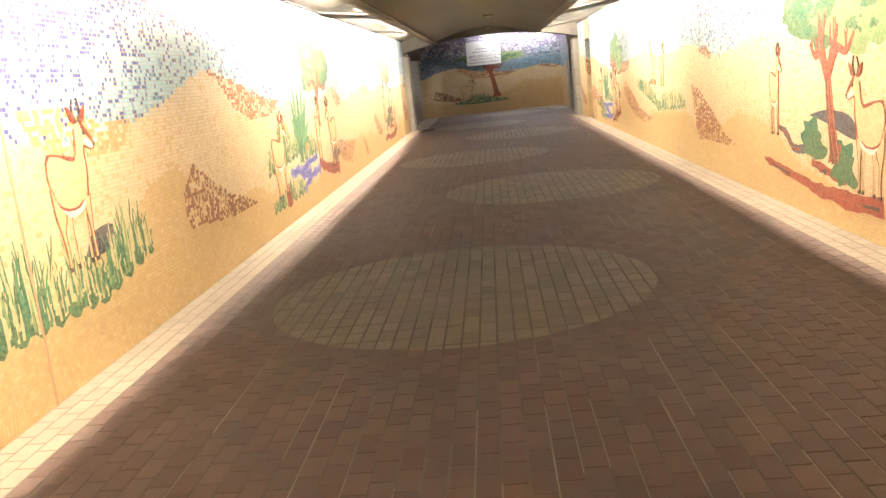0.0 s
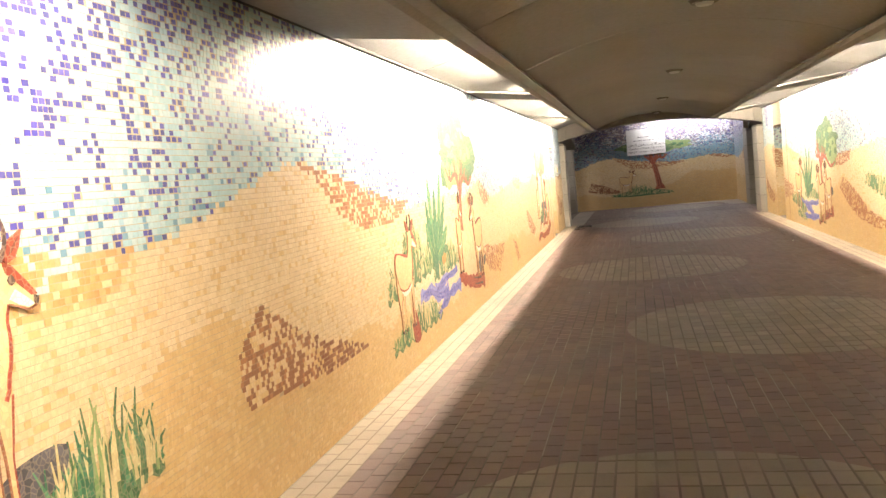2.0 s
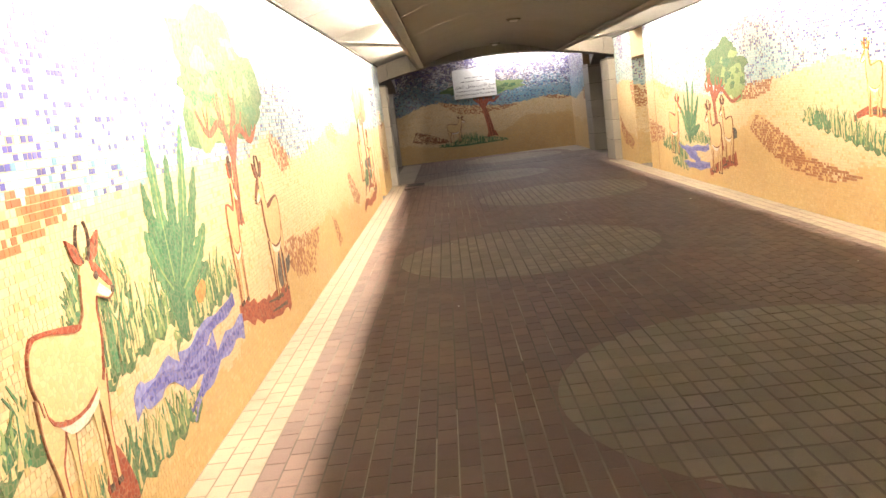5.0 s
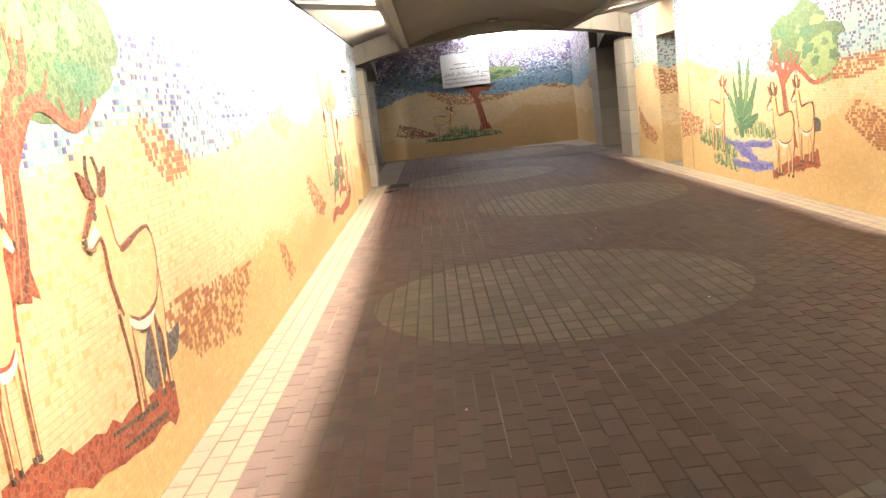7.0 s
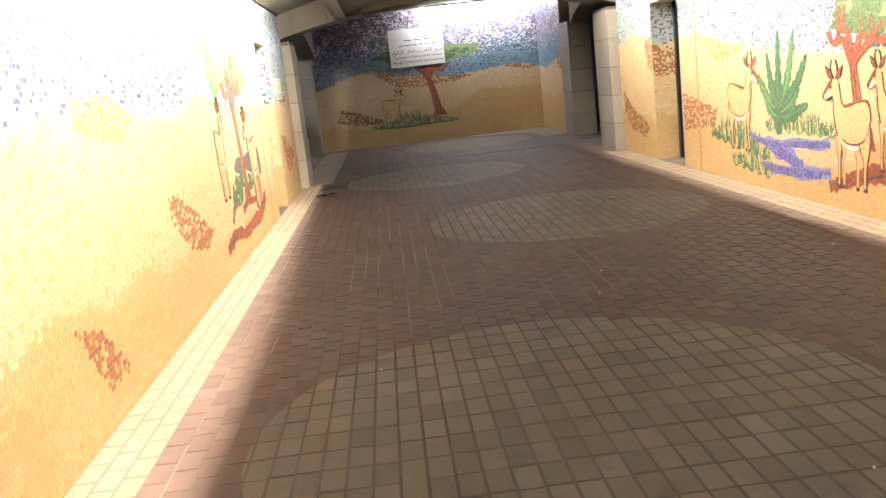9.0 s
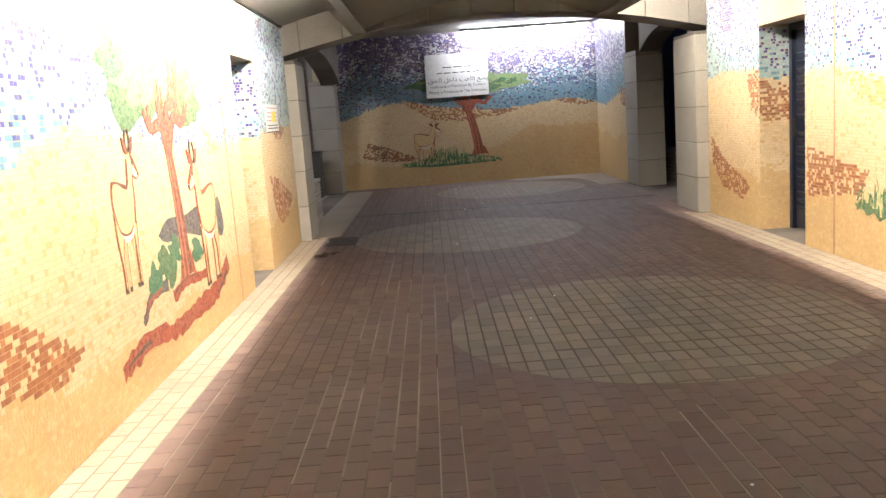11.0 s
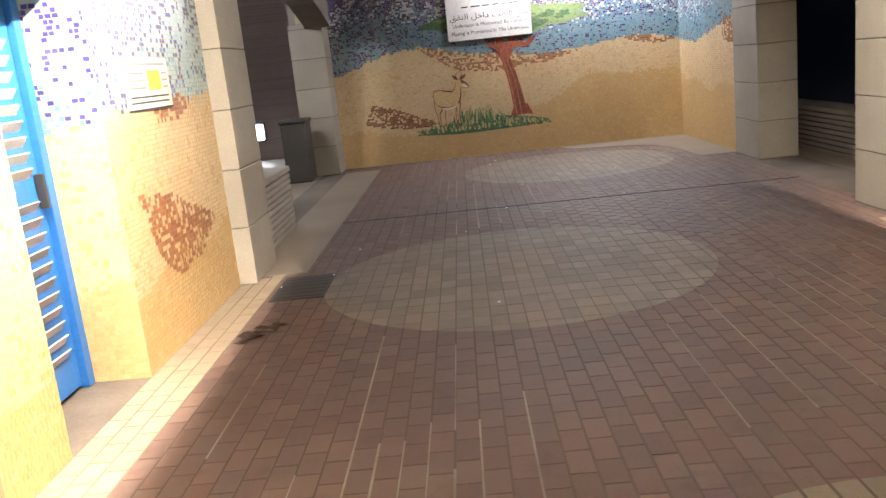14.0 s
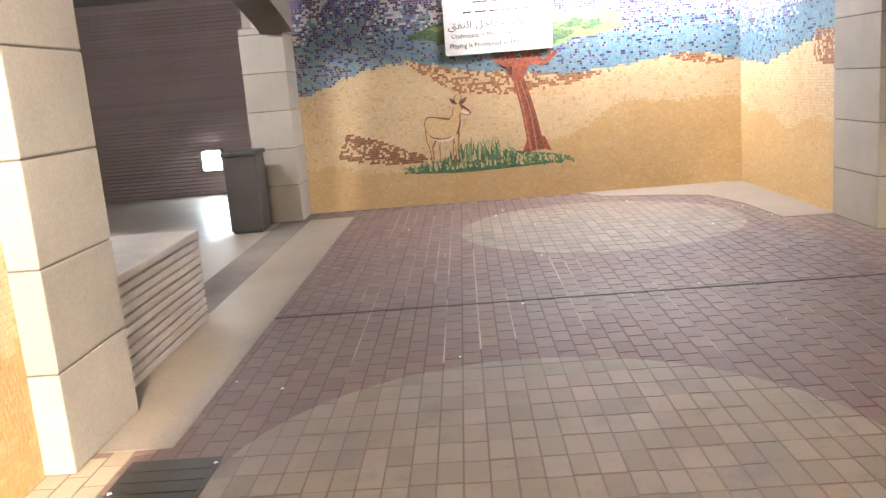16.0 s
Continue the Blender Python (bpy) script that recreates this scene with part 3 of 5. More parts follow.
# ledges that hide the tubes
for side, lip in ((-1, LIP_L), (1, LIP_R)):
    bm = bmesh.new()
    a, b = sorted((lip - 0.004 * side * -1, lip - side * 0.16))
    add_box(bm, a, b, Y_BACK, Y_ARCH - 0.004, LIP_Z + 0.022, LIP_Z + 0.036)
    structure(part("trim", bm, M_CEIL), "narrow ledge along the edge of the vault")


# ---- fluorescent tubes behind the edge of the vault ----
def tube_lamp(at, glow, state):
    body = box_bm(-0.03, 0.03, -0.68, 0.68, 0.03, 0.075, bevel=0.006)
    lamp = part("fluorescent_lamp", body, M_METAL)
    bm = bmesh.new()
    bmesh.ops.create_cone(bm, cap_ends=True, segments=10, radius1=0.008, radius2=0.008, depth=1.30, matrix=Matrix.Rotation(radians(90), 4, "X"))
    part("tube", bm, glow, lamp, "glowing warm white tube")
    for s in (-1, 1):
        part("socket", box_bm(-0.016, 0.016, s * 0.657 - 0.014, s * 0.657 + 0.014, -0.016, 0.032), M_WHITE, lamp)
    lamp.matrix_world = at
    return tagged(lamp, state + " fluorescent tube lamp hidden behind the edge of the vault", "lamp", "tubes along the passage")


for lip, starts, glow, state, set_in in ((LIP_L, ROW_LEFT, M_TUBE, "bright", (0.042, 0.042, 0.026, 0.026, 0.042)), (LIP_R, ROW_RIGHT, M_TUBE_RIGHT, "slightly dimmer", (-0.067,) * 5)):
    first = None
    for (y_start, number), shift in zip(starts, set_in):
        for k in range(number):
            at = pose(lip + shift, y_start + (k + 0.5) * ROW, 2.665)
            if first is None:
                first = tube_lamp(at, glow, state)
            else:
                copy_thing(first, at)

# hall lamp battens: two by the end wall, one added unseen to brighten the side passage
hall = None
for x, yy in ((0.75, 30.42), (2.05, 30.42), (-4.0, 28.2)):
    if hall is None:
        hall = part("batten_lamp", box_bm(-0.62, 0.62, -0.05, 0.05, 0.02, 0.07, bevel=0.008), M_METAL)
        bm = bmesh.new()
        bmesh.ops.create_cone(bm, cap_ends=True, segments=12, radius1=0.019, radius2=0.019, depth=1.16, matrix=Matrix.Rotation(radians(90), 4, "Y"))
        part("tube", bm, M_HALL_TUBE, hall, "glowing cool white tube")
        hall.matrix_world = pose(x, yy, 2.925)
        tagged(hall, "white batten lamp out of view on the ceiling", "lamp", "hall lamps")
    else:
        copy_thing(hall, pose(x, yy, 2.925))

# round ceiling roses on the crown of the vault
rose = None
for yy in (3.7, 8.7, 13.7, 18.7, 23.4):
    if rose is None:
        bm = bmesh.new()
        bmesh.ops.create_cone(bm, cap_ends=True, segments=24, radius1=0.10, radius2=0.12, depth=0.03)
        rose = part("ceiling_rose", bm, M_STONE_JOINT)
        bm = bmesh.new()
        bmesh.ops.create_cone(bm, cap_ends=True, segments=24, radius1=0.055, radius2=0.07, depth=0.02, matrix=Matrix.Translation((0, 0, -0.024)))
        part("cap", bm, M_METAL, rose)
        tagged(rose, "round dark ceiling cover on the vault", "ceiling cover", "ceiling covers")
        rose.matrix_world = pose(0.25, yy, CROWN - 0.012)
    else:
        copy_thing(rose, pose(0.25, yy, CROWN - 0.012))


# ---- stone pillars and arches ----
def pillar(x0, x1, y0, y1, top, label, course=0.425):
    p = part("pillar", box_bm(x0 + 0.008, x1 - 0.008, y0 + 0.008, y1 - 0.008, -0.05, top), M_STONE_JOINT)
    z = 0.0
    while z < top - 0.05:
        z1 = min(z + course, top)
        part("block", box_bm(x0, x1, y0, y1, z + 0.004, z1 - 0.004, bevel=0.007), M_STONE, p)
        z = z1
    return tagged(p, label, "pillar", "stone pillars")


PIL_TOP = 2.16
pillar(X_L - 0.35, -2.12, 23.90, 24.57, PIL_TOP, "square pillar of pale stone blocks beside the low wall")
pillar(-2.88, -2.38, 30.30, 30.836, 2.20, "pale stone block pillar beside the end mosaic")
pillar(2.60, X_R + 0.42, 23.86, 24.72, PIL_TOP, "square pillar of pale stone blocks beside the dark opening")
pillar(2.80, 3.24, 27.48, 28.296, 2.20, "pale stone block pillar between opening and mosaic")


def arch(name, a0, a1, spring, rise, top, low, high, along, label, count=11):
    """A stone beam with a curved underside: along x (low/high are y) or along y (low/high are x)."""
    def soffit(t):
        return spring + rise * (1 - (2 * t - 1) ** 2)
    root = None
    for k in range(count):
        t0, t1 = k / count, (k + 1) / count
        g = 0.004 / (a1 - a0)
        ts = [t0 + g, (t0 + t1) / 2, t1 - g]
        prof = [(a0 + (a1 - a0) * t, soffit(t)) for t in ts] + [(a0 + (a1 - a0) * ts[2], top), (a0 + (a1 - a0) * ts[0], top)]
        bm = bmesh.new()
        place = (lambda u, v, d: (u, d, v)) if along == "x" else (lambda u, v, d: (d, u, v))
        prism(bm, prof, place, low, high)
        vs = [bm.verts.new(place(u, v, low)) for u, v in prof]
        bm.faces.new(vs)
        bmesh.ops.remove_doubles(bm, verts=bm.verts[:], dist=0.0001)
        finish_normals(bm)
        ob = part(name if root is None else "voussoir", bm, M_ARCH_SHADED, root)
        root = root or ob
    return tagged(root, label, "arch", "stone arches")


arch("stone_arch", X_L - 0.3, X_R + 0.3, 2.13, 0.40, 3.0, Y_ARCH, Y_ARCH + 0.6, "x", "shallow arch of stone blocks, coloured dark for shade, across the passage")
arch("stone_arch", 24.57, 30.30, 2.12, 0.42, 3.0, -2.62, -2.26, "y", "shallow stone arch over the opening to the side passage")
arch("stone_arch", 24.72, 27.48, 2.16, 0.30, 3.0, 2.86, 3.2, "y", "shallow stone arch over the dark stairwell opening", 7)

# ---- louvred doors in the recesses ----
def louvre_door(side, y0, y1, paint, slat_paint, label):
    """Steel door in a recess; side -1 for the left wall, 1 for the right."""
    x = X_L - RECESS if side < 0 else X_R + RECESS
    root = empty("louvre_door", x, (y0 + y1) / 2, 0)
    out = -side

    def add(name, bm, mat, label=""):
        return under(part(name, bm, mat, None, label), root)
    lo, hi = sorted((x, x + out * 0.06))
    for a, b in ((y0, y0 + 0.07), (y1 - 0.07, y1)):
        add("frame_post", box_bm(lo, hi, a, b, 0, DOOR_TOP, bevel=0.005), paint)
    add("frame_head", box_bm(lo, hi, y0 + 0.07, y1 - 0.07, DOOR_TOP - 0.07, DOOR_TOP, bevel=0.005), paint)
    lo, hi = sorted((x - out * 0.02, x + out * 0.025))
    leaf = add("leaf", box_bm(lo, hi, y0 + 0.075, y1 - 0.075, 0.02, DOOR_TOP - 0.075, bevel=0.004), paint)
    z = 0.22
    while z < 1.75:
        bm = box_bm(-0.004, 0.004, y0 + 0.16, y1 - 0.16, -0.028, 0.028)
        bmesh.ops.transform(bm, matrix=Matrix.Translation((x + out * 0.036, 0, z)) @ Matrix.Rotation(radians(35 * out), 4, "Y"), verts=bm.verts[:])
        part("slat", bm, slat_paint, leaf)
        z += 0.075 if not 0.92 < z < 1.0 else 0.16
    xx = x + out * 0.06
    part("handle", box_bm(xx - 0.03, xx + 0.012, y1 - 0.13, y1 - 0.10, 0.95, 1.12, bevel=0.006), M_BLACK, leaf, "black lever handle")
    return tagged(root, label, "door", "louvred doors")


louvre_door(-1, *Y_DOOR_L, M_BLUE, M_LOUVRE, "closed bright blue steel door with grey louvres in a recess")
louvre_door(1, *Y_DOOR_R, M_BLUE_SHADED, M_LOUVRE_SHADED, "closed dark navy steel door with louvres in a recess")

# ---- side passage on the left ----
low = part("low_wall", box_bm(-3.4, -2.30, 24.60, 26.20, 0, 0.56), M_STONE_JOINT)
for k in range(10):
    z = 0.004 + k * 0.055
    part("rib", box_bm(-2.33, -2.265, 24.595, 26.205, z, z + 0.043, bevel=0.007), M_RIB, low)
    part("rib", box_bm(-3.42, -2.34, 26.17, 26.225, z, z + 0.043, bevel=0.007), M_RIB, low)
part("coping", box_bm(-3.45, -2.262, 24.59, 26.23, 0.556, 0.61, bevel=0.012), M_RIB, low, "dusty grey stone top")
tagged(low, "low planter wall of ribbed grey stone courses", "low wall")

wall_ribbed = structure(part("wall_ribbed", box_bm(-12, -2.9, 33.85, 34.15, -0.05, 3.2), M_COURSE), "dark brown wall of thin ribbed courses")
for k in range(50):
    z = 0.01 + k * 0.058
    part("course", box_bm(-11.9, -2.95, 33.80, 33.86, z, z + 0.050), M_COURSE, wall_ribbed)
structure(part("wall_side", box_bm(-2.95, -2.85, Y_E, 34.0, -0.05, 3.2), M_CONCRETE), "plain concrete wall behind the end wall")

bulk = part("bulkhead_lamp", box_bm(-4.58, -4.22, 33.74, 33.80, 0.36, 0.72, bevel=0.012), M_BLACK)
part("glass", box_bm(-4.54, -4.26, 33.715, 33.742, 0.40, 0.68, bevel=0.012), M_BULKHEAD, bulk, "glowing white square glass")
tagged(bulk, "square bulkhead lamp glowing on the ribbed wall", "lamp")

bin_ = part("litter_bin", box_bm(-3.06, -2.70, 29.70, 30.08, 0.02, 0.84, bevel=0.015), M_BIN)
part("rim", box_bm(-3.08, -2.68, 29.68, 30.10, 0.84, 0.89, bevel=0.012), M_BLACK, bin_, "dark raised rim")
part("base", box_bm(-3.04, -2.72, 29.72, 30.06, 0, 0.03), M_BLACK, bin_)
tagged(bin_, "square dark grey litter bin beside the pillar", "bin")

# a wet sheen on the floor by the bin
n_wet = Nodes("wet_floor")
M_WET = n_wet.finish(n_wet.ramp(n_wet.noise(4.0), [(0.3, (0.06, 0.055, 0.05)), (0.7, (0.12, 0.11, 0.10))]), 0.42)
bm = bmesh.new()
ring = []
for k in range(28):
    a = 2 * math.pi * k / 28
    r = 1 + 0.22 * math.sin(3 * a) + 0.12 * math.sin(7 * a + 1)
    ring.append((-3.35 + 0.5 * r * math.cos(a), 31.2 + 1.9 * r * math.sin(a)))
bm.faces.new([bm.verts.new((x, y, 0.002)) for x, y in ring])
puddle = part("puddle", bm, M_WET)
tagged(puddle, "thin wet patch on the side passage floor", "puddle")

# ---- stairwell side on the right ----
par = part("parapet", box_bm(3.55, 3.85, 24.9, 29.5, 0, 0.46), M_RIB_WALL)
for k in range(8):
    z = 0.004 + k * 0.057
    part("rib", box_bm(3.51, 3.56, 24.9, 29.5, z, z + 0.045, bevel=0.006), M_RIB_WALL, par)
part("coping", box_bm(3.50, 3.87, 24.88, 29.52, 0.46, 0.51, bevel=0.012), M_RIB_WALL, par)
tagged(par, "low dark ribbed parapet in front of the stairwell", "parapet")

# ---- sign on the end wall ----
SX, SZ0, SZ1 = 0.035, 1.735, 2.58


def rounded(u0, u1, v0, v1, r, seg=5):
    pts = []
    for cx, cy, a0 in ((u1 - r, v0 + r, -90), (u1 - r, v1 - r, 0), (u0 + r, v1 - r, 90), (u0 + r, v0 + r, 180)):
        for k in range(seg + 1):
            a = radians(a0 + 90 * k / seg)
            pts.append((cx + r * math.cos(a), cy + r * math.sin(a)))
    return pts


bm = bmesh.new()
prism(bm, rounded(SX - 0.63, SX + 0.62, SZ0, SZ1, 0.03), on_end, 0.012, 0.034)
sign = part("notice_board", finish_normals(bm), M_WHITE)
tagged(sign, "white metal notice board with Arabic and English writing", "sign")


def writing(text, u, v, size, mat, parent, place_y, align="LEFT", stretch=1.0, width=0.0):
    cu = bpy.data.curves.new("writing", "FONT")
    cu.body, cu.size, cu.align_x, cu.extrude = text, size, align, 0.0008
    cu.materials.append(mat)
    ob = new("writing", cu)
    dg = bpy.context.evaluated_depsgraph_get()
    me = bpy.data.meshes.new_from_object(ob.evaluated_get(dg))
    bpy.data.objects.remove(ob)
    me.materials.clear()
    me.materials.append(mat)
    if width:
        xs = [v.co.x for v in me.vertices]
        stretch = width / (max(xs) - min(xs))
    me.transform(Matrix.Translation((u, place_y, v)) @ Matrix.Rotation(radians(90), 4, "X") @ Matrix.Diagonal((stretch, 1, 1, 1)))
    t = new("writing", me)
    t.parent = parent
    return t


def bar(u0, u1, v0, v1, mat, parent, place=on_end, d=0.035):
    bm = bmesh.new()
    prism(bm, [(u0, v0), (u1, v0), (u1, v1), (u0, v1)], place, d - 0.002, d + 0.001)
    return part("print_bar", finish_normals(bm), mat, parent)


TY = Y_E - 0.0352
ARABIC = "\uFEF3\uFEE4\uFEE8\uFECA \uFE8D\uFEDF\uFEE0\uFECC\uFE90 \uFEA9\uFE8D\uFEA7\uFEDE \uFE8D\uFEDF\uFEE8\uFED4\uFED6"[::-1]
writing(ARABIC, SX + 0.02, 2.035, 0.115, M_INK, sign, TY, "CENTER", 1.15)
for u0, u1 in ((-0.40, -0.30), (-0.26, -0.12), (-0.09, 0.02), (0.06, 0.16), (0.20, 0.27), (0.31, 0.45)):
    bar(SX + u0, SX + u1, 2.20, 2.218, M_INK, sign)
for u0, u1 in ((-0.28, -0.10), (-0.06, 0.12), (0.16, 0.30)):
    bar(SX + u0, SX + u1, 2.31, 2.328, M_INK, sign)
writing("Underpass is Monitored By Camera", SX, 1.925, 0.076, M_INK, sign, TY, "CENTER", 1.0, 1.10)
writing("Playing is Prohibited In The Underpass", SX, 1.815, 0.076, M_INK, sign, TY, "CENTER", 1.0, 1.15)
ring_pts = [(SX + 0.28 + 0.055 * math.cos(a * math.pi / 12), 2.47 + 0.055 * math.sin(a * math.pi / 12)) for a in range(24)]
bm = bmesh.new()
prism(bm, ring_pts, on_end, 0.033, 0.0352)
part("emblem", finish_normals(bm), M_PINK_INK, sign)
bm = bmesh.new()
prism(bm, [(SX + 0.28 + 0.6 * (u - SX - 0.28), 2.47 + 0.6 * (v - 2.47)) for u, v in ring_pts], on_end, 0.033, 0.0362)
part("emblem", finish_normals(bm), M_WHITE, sign)

# paper notice on the far left panel
bm = bmesh.new()
prism(bm, [(22.41, 1.36), (23.10, 1.36), (23.10, 1.64), (22.41, 1.64)], on_left, 0.005, 0.0075)
note = part("paper_notice", finish_normals(bm), M_PAPER)
tagged(note, "white paper notice with a yellow square and faded lines", "notice")
bar(22.75, 22.95, 1.46, 1.57, M_YELLOW_INK, note, on_left, 0.008)
bar(22.41, 23.10, 1.352, 1.362, M_INK, note, on_left, 0.008)
for v, mat in ((1.39, M_INK), (1.42, M_INK), (1.60, M_PINK_INK)):
    bar(22.46, 23.05, v, v + 0.010, mat, note, on_left, 0.008)
for v in (1.47, 1.51, 1.55):
    bar(22.46, 22.70, v, v + 0.010, M_PINK_INK, note, on_left, 0.008)
    bar(22.98, 23.06, v, v + 0.010, M_PINK_INK, note, on_left, 0.008)

# expansion joints
for place, u in ((on_left, 3.36), (on_left, 20.64), (on_right, 20.72), (on_right, 5.0)):
    bm = bmesh.new()
    prism(bm, [(u - 0.009, 0.0), (u + 0.009, 0.0), (u + 0.009, 2.53), (u - 0.009, 2.53)], place, 0.0, 0.0065)
    structure(part("trim", finish_normals(bm), M_STRIP), "narrow brown expansion joint in the mosaic")


# ---- mosaic figures ----
class Figure:
    """Flat cut-tile figures on a wall; each call adds one part to the thing."""
    count = 0

    def __init__(self, name, place, label, group=""):
        self.name, self.place, self.label, self.group, self.root = name, place, label, group, None

    def poly(self, pname, pts, mat, layer=0):
        bm = bmesh.new()
        Figure.count += 1
        prism(bm, pts, self.place, 0.001, 0.0026 + 0.0007 * layer + 0.000013 * (Figure.count % 47))
        ob = part(self.name if self.root is None else pname, finish_normals(bm), mat, self.root)
        if self.root is None:
            self.root = tagged(ob, self.label, "mosaic figure", self.group)
        return ob

    def stroke(self, pname, line, w0, w1, mat, layer=0):
        self.poly(pname, stroke_outline(line, w0, w1), mat, layer)


def stroke_outline(line, w0, w1):
    n = len(line)
    left, right = [], []
    for i, (x, y) in enumerate(line):
        a, b = line[max(i - 1, 0)], line[min(i + 1, n - 1)]
        dx, dy = b[0] - a[0], b[1] - a[1]
        m = math.hypot(dx, dy) or 1
        w = (w0 + (w1 - w0) * i / (n - 1)) / 2
        left.append((x - dy / m * w, y + dx / m * w))
        right.append((x + dy / m * w, y - dx / m * w))
    return left + right[::-1]


def smooth_line(pts, k=4):
    """More points along a bent line."""
    out = []
    for i in range(len(pts) - 1):
        p0, p1, p2, p3 = pts[max(i - 1, 0)], pts[i], pts[i + 1], pts[min(i + 2, len(pts) - 1)]
        for j in range(k):
            t = j / k
            out.append(tuple(0.5 * (2 * p1[c] + (p2[c] - p0[c]) * t + (2 * p0[c] - 5 * p1[c] + 4 * p2[c] - p3[c]) * t * t + (3 * p1[c] - p0[c] - 3 * p2[c] + p3[c]) * t ** 3) for c in (0, 1)))
    return out + [pts[-1]]


def closed_smooth(pts, k=3):
    return smooth_line(list(pts) + [pts[0]], k)[:-1]


def blob(cu, cv, ru, rv, seed, rough=0.16, n=34):
    r = random.Random(seed)
    ph = [r.uniform(0, 6.28) for _ in range(4)]
    pts = []
    for k in range(n):
        a = 2 * math.pi * k / n
        s = 1 + rough * (0.5 * math.sin(3 * a + ph[0]) + 0.45 * math.sin(5 * a + ph[1]) + 0.35 * math.sin(9 * a + ph[2])) + r.uniform(-rough, rough) * 0.35
        pts.append((cu + ru * s * math.cos(a), cv + rv * s * math.sin(a)))
    return pts


def leaf_shape(x0, y0, x1, y1, w):
    """A slim pointed leaf from (x0, y0) to (x1, y1), widest below its middle."""
    dx, dy = x1 - x0, y1 - y0
    return [(x0 + dx * t - dy * w * k, y0 + dy * t + dx * w * k) for t, k in ((0, 0.25), (0.3, 1), (0.6, 0.8), (1, 0), (0.6, -0.8), (0.3, -1), (0, -0.25))]


def gazelle(place, u, v, height, way=1, length=1.0, label="", back=I_RED, body=I_TAN, layer=6, bold=0.62):
    """Standing gazelle; u: the rump's end, v: the feet, way: 1 when it looks towards larger u."""
    f = Figure("mosaic_gazelle", place, label or "tan mosaic gazelle with dark horns and red outline", "mosaic gazelles")
    dark = I_DARK if back is not I_ORANGE else back
    line = I_LINE if back is not I_ORANGE else back

    def P(pts):
        out = []
        for x, y in pts:
            k = 0.24 * min(1.0, max(0.0, (y - 0.70) / 0.08))
            x, y = x + k * (x - 0.50), y + k * (y - 0.79)
            if y < 0.5:
                y -= 0.03 * min(1.0, y / 0.3)
            out.append((u + way * x * height * length, v + y * height))
        return out

    def S(name, pts, w0, w1, mat, up, k=4):
        f.stroke(name, P(smooth_line(pts, k)), bold * w0 * height, bold * w1 * height, mat, layer + up)
    trunk_shape = [(0.03, 0.60), (0.05, 0.68), (0.11, 0.715), (0.20, 0.705), (0.30, 0.68), (0.38, 0.667), (0.43, 0.70), (0.458, 0.77), (0.475, 0.84), (0.51, 0.875),
                   (0.56, 0.865), (0.62, 0.812), (0.685, 0.757), (0.69, 0.73), (0.655, 0.716), (0.60, 0.735), (0.556, 0.75), (0.547, 0.69), (0.548, 0.62), (0.53, 0.53),
                   (0.49, 0.455), (0.42, 0.41), (0.32, 0.385), (0.22, 0.385), (0.13, 0.42), (0.07, 0.48), (0.04, 0.54)]
    f.poly("body", P(closed_smooth(trunk_shape, 2)), body, layer + 1)
    # far legs, then near legs with thigh, hock and hoof
    for x, top in ((0.205, 0.42), (0.40, 0.43)):
        f.poly("leg", P([(x - 0.03, top), (x + 0.045, top), (x + 0.02, 0.25), (x + 0.022, 0.03), (x - 0.004, 0.03), (x - 0.006, 0.25)]), body, layer)
        S("leg_line", [(x + 0.04, top - 0.03), (x + 0.02, 0.25), (x + 0.022, 0.03)], 0.016, 0.011, line, 1)
        f.poly("hoof", P([(x - 0.006, 0.035), (x + 0.023, 0.035), (x + 0.03, 0.0), (x - 0.006, 0.0)]), dark, layer + 2)
    hind = [(0.045, 0.56), (0.20, 0.43), (0.158, 0.34), (0.122, 0.265), (0.126, 0.14), (0.122, 0.025), (0.092, 0.025), (0.094, 0.15), (0.074, 0.27), (0.044, 0.38)]
    fore = [(0.425, 0.45), (0.53, 0.49), (0.503, 0.34), (0.488, 0.24), (0.493, 0.025), (0.462, 0.025), (0.455, 0.24), (0.442, 0.36)]
    for shape in (hind, fore):
        f.poly("leg", P(shape), body, layer + 2)
    S("leg_line", [(0.036, 0.52), (0.044, 0.38), (0.074, 0.27), (0.094, 0.15), (0.092, 0.03)], 0.014, 0.012, line, 3)
    S("leg_line", [(0.19, 0.42), (0.158, 0.34), (0.122, 0.265), (0.126, 0.14), (0.124, 0.03)], 0.024, 0.010, back, 3)
    S("leg_line", [(0.525, 0.47), (0.503, 0.34), (0.488, 0.24), (0.493, 0.03)], 0.020, 0.010, back, 3)
    S("leg_line", [(0.43, 0.42), (0.442, 0.35), (0.455, 0.24), (0.462, 0.03)], 0.012, 0.009, line, 3)
    for x in (0.092, 0.462):
        f.poly("hoof", P([(x - 0.003, 0.03), (x + 0.032, 0.03), (x + 0.042, 0.0), (x - 0.003, 0.0)]), dark, layer + 4)
    # markings
    f.poly("belly", P(closed_smooth([(0.13, 0.425), (0.22, 0.398), (0.33, 0.398), (0.45, 0.43), (0.42, 0.385), (0.32, 0.352), (0.21, 0.356)], 2)), I_WHITE, layer + 3)
    f.poly("belly_stripe", P(closed_smooth([(0.075, 0.50), (0.12, 0.443), (0.22, 0.409), (0.34, 0.407), (0.44, 0.445), (0.36, 0.396), (0.21, 0.392), (0.11, 0.431)], 2)), back, layer + 4)
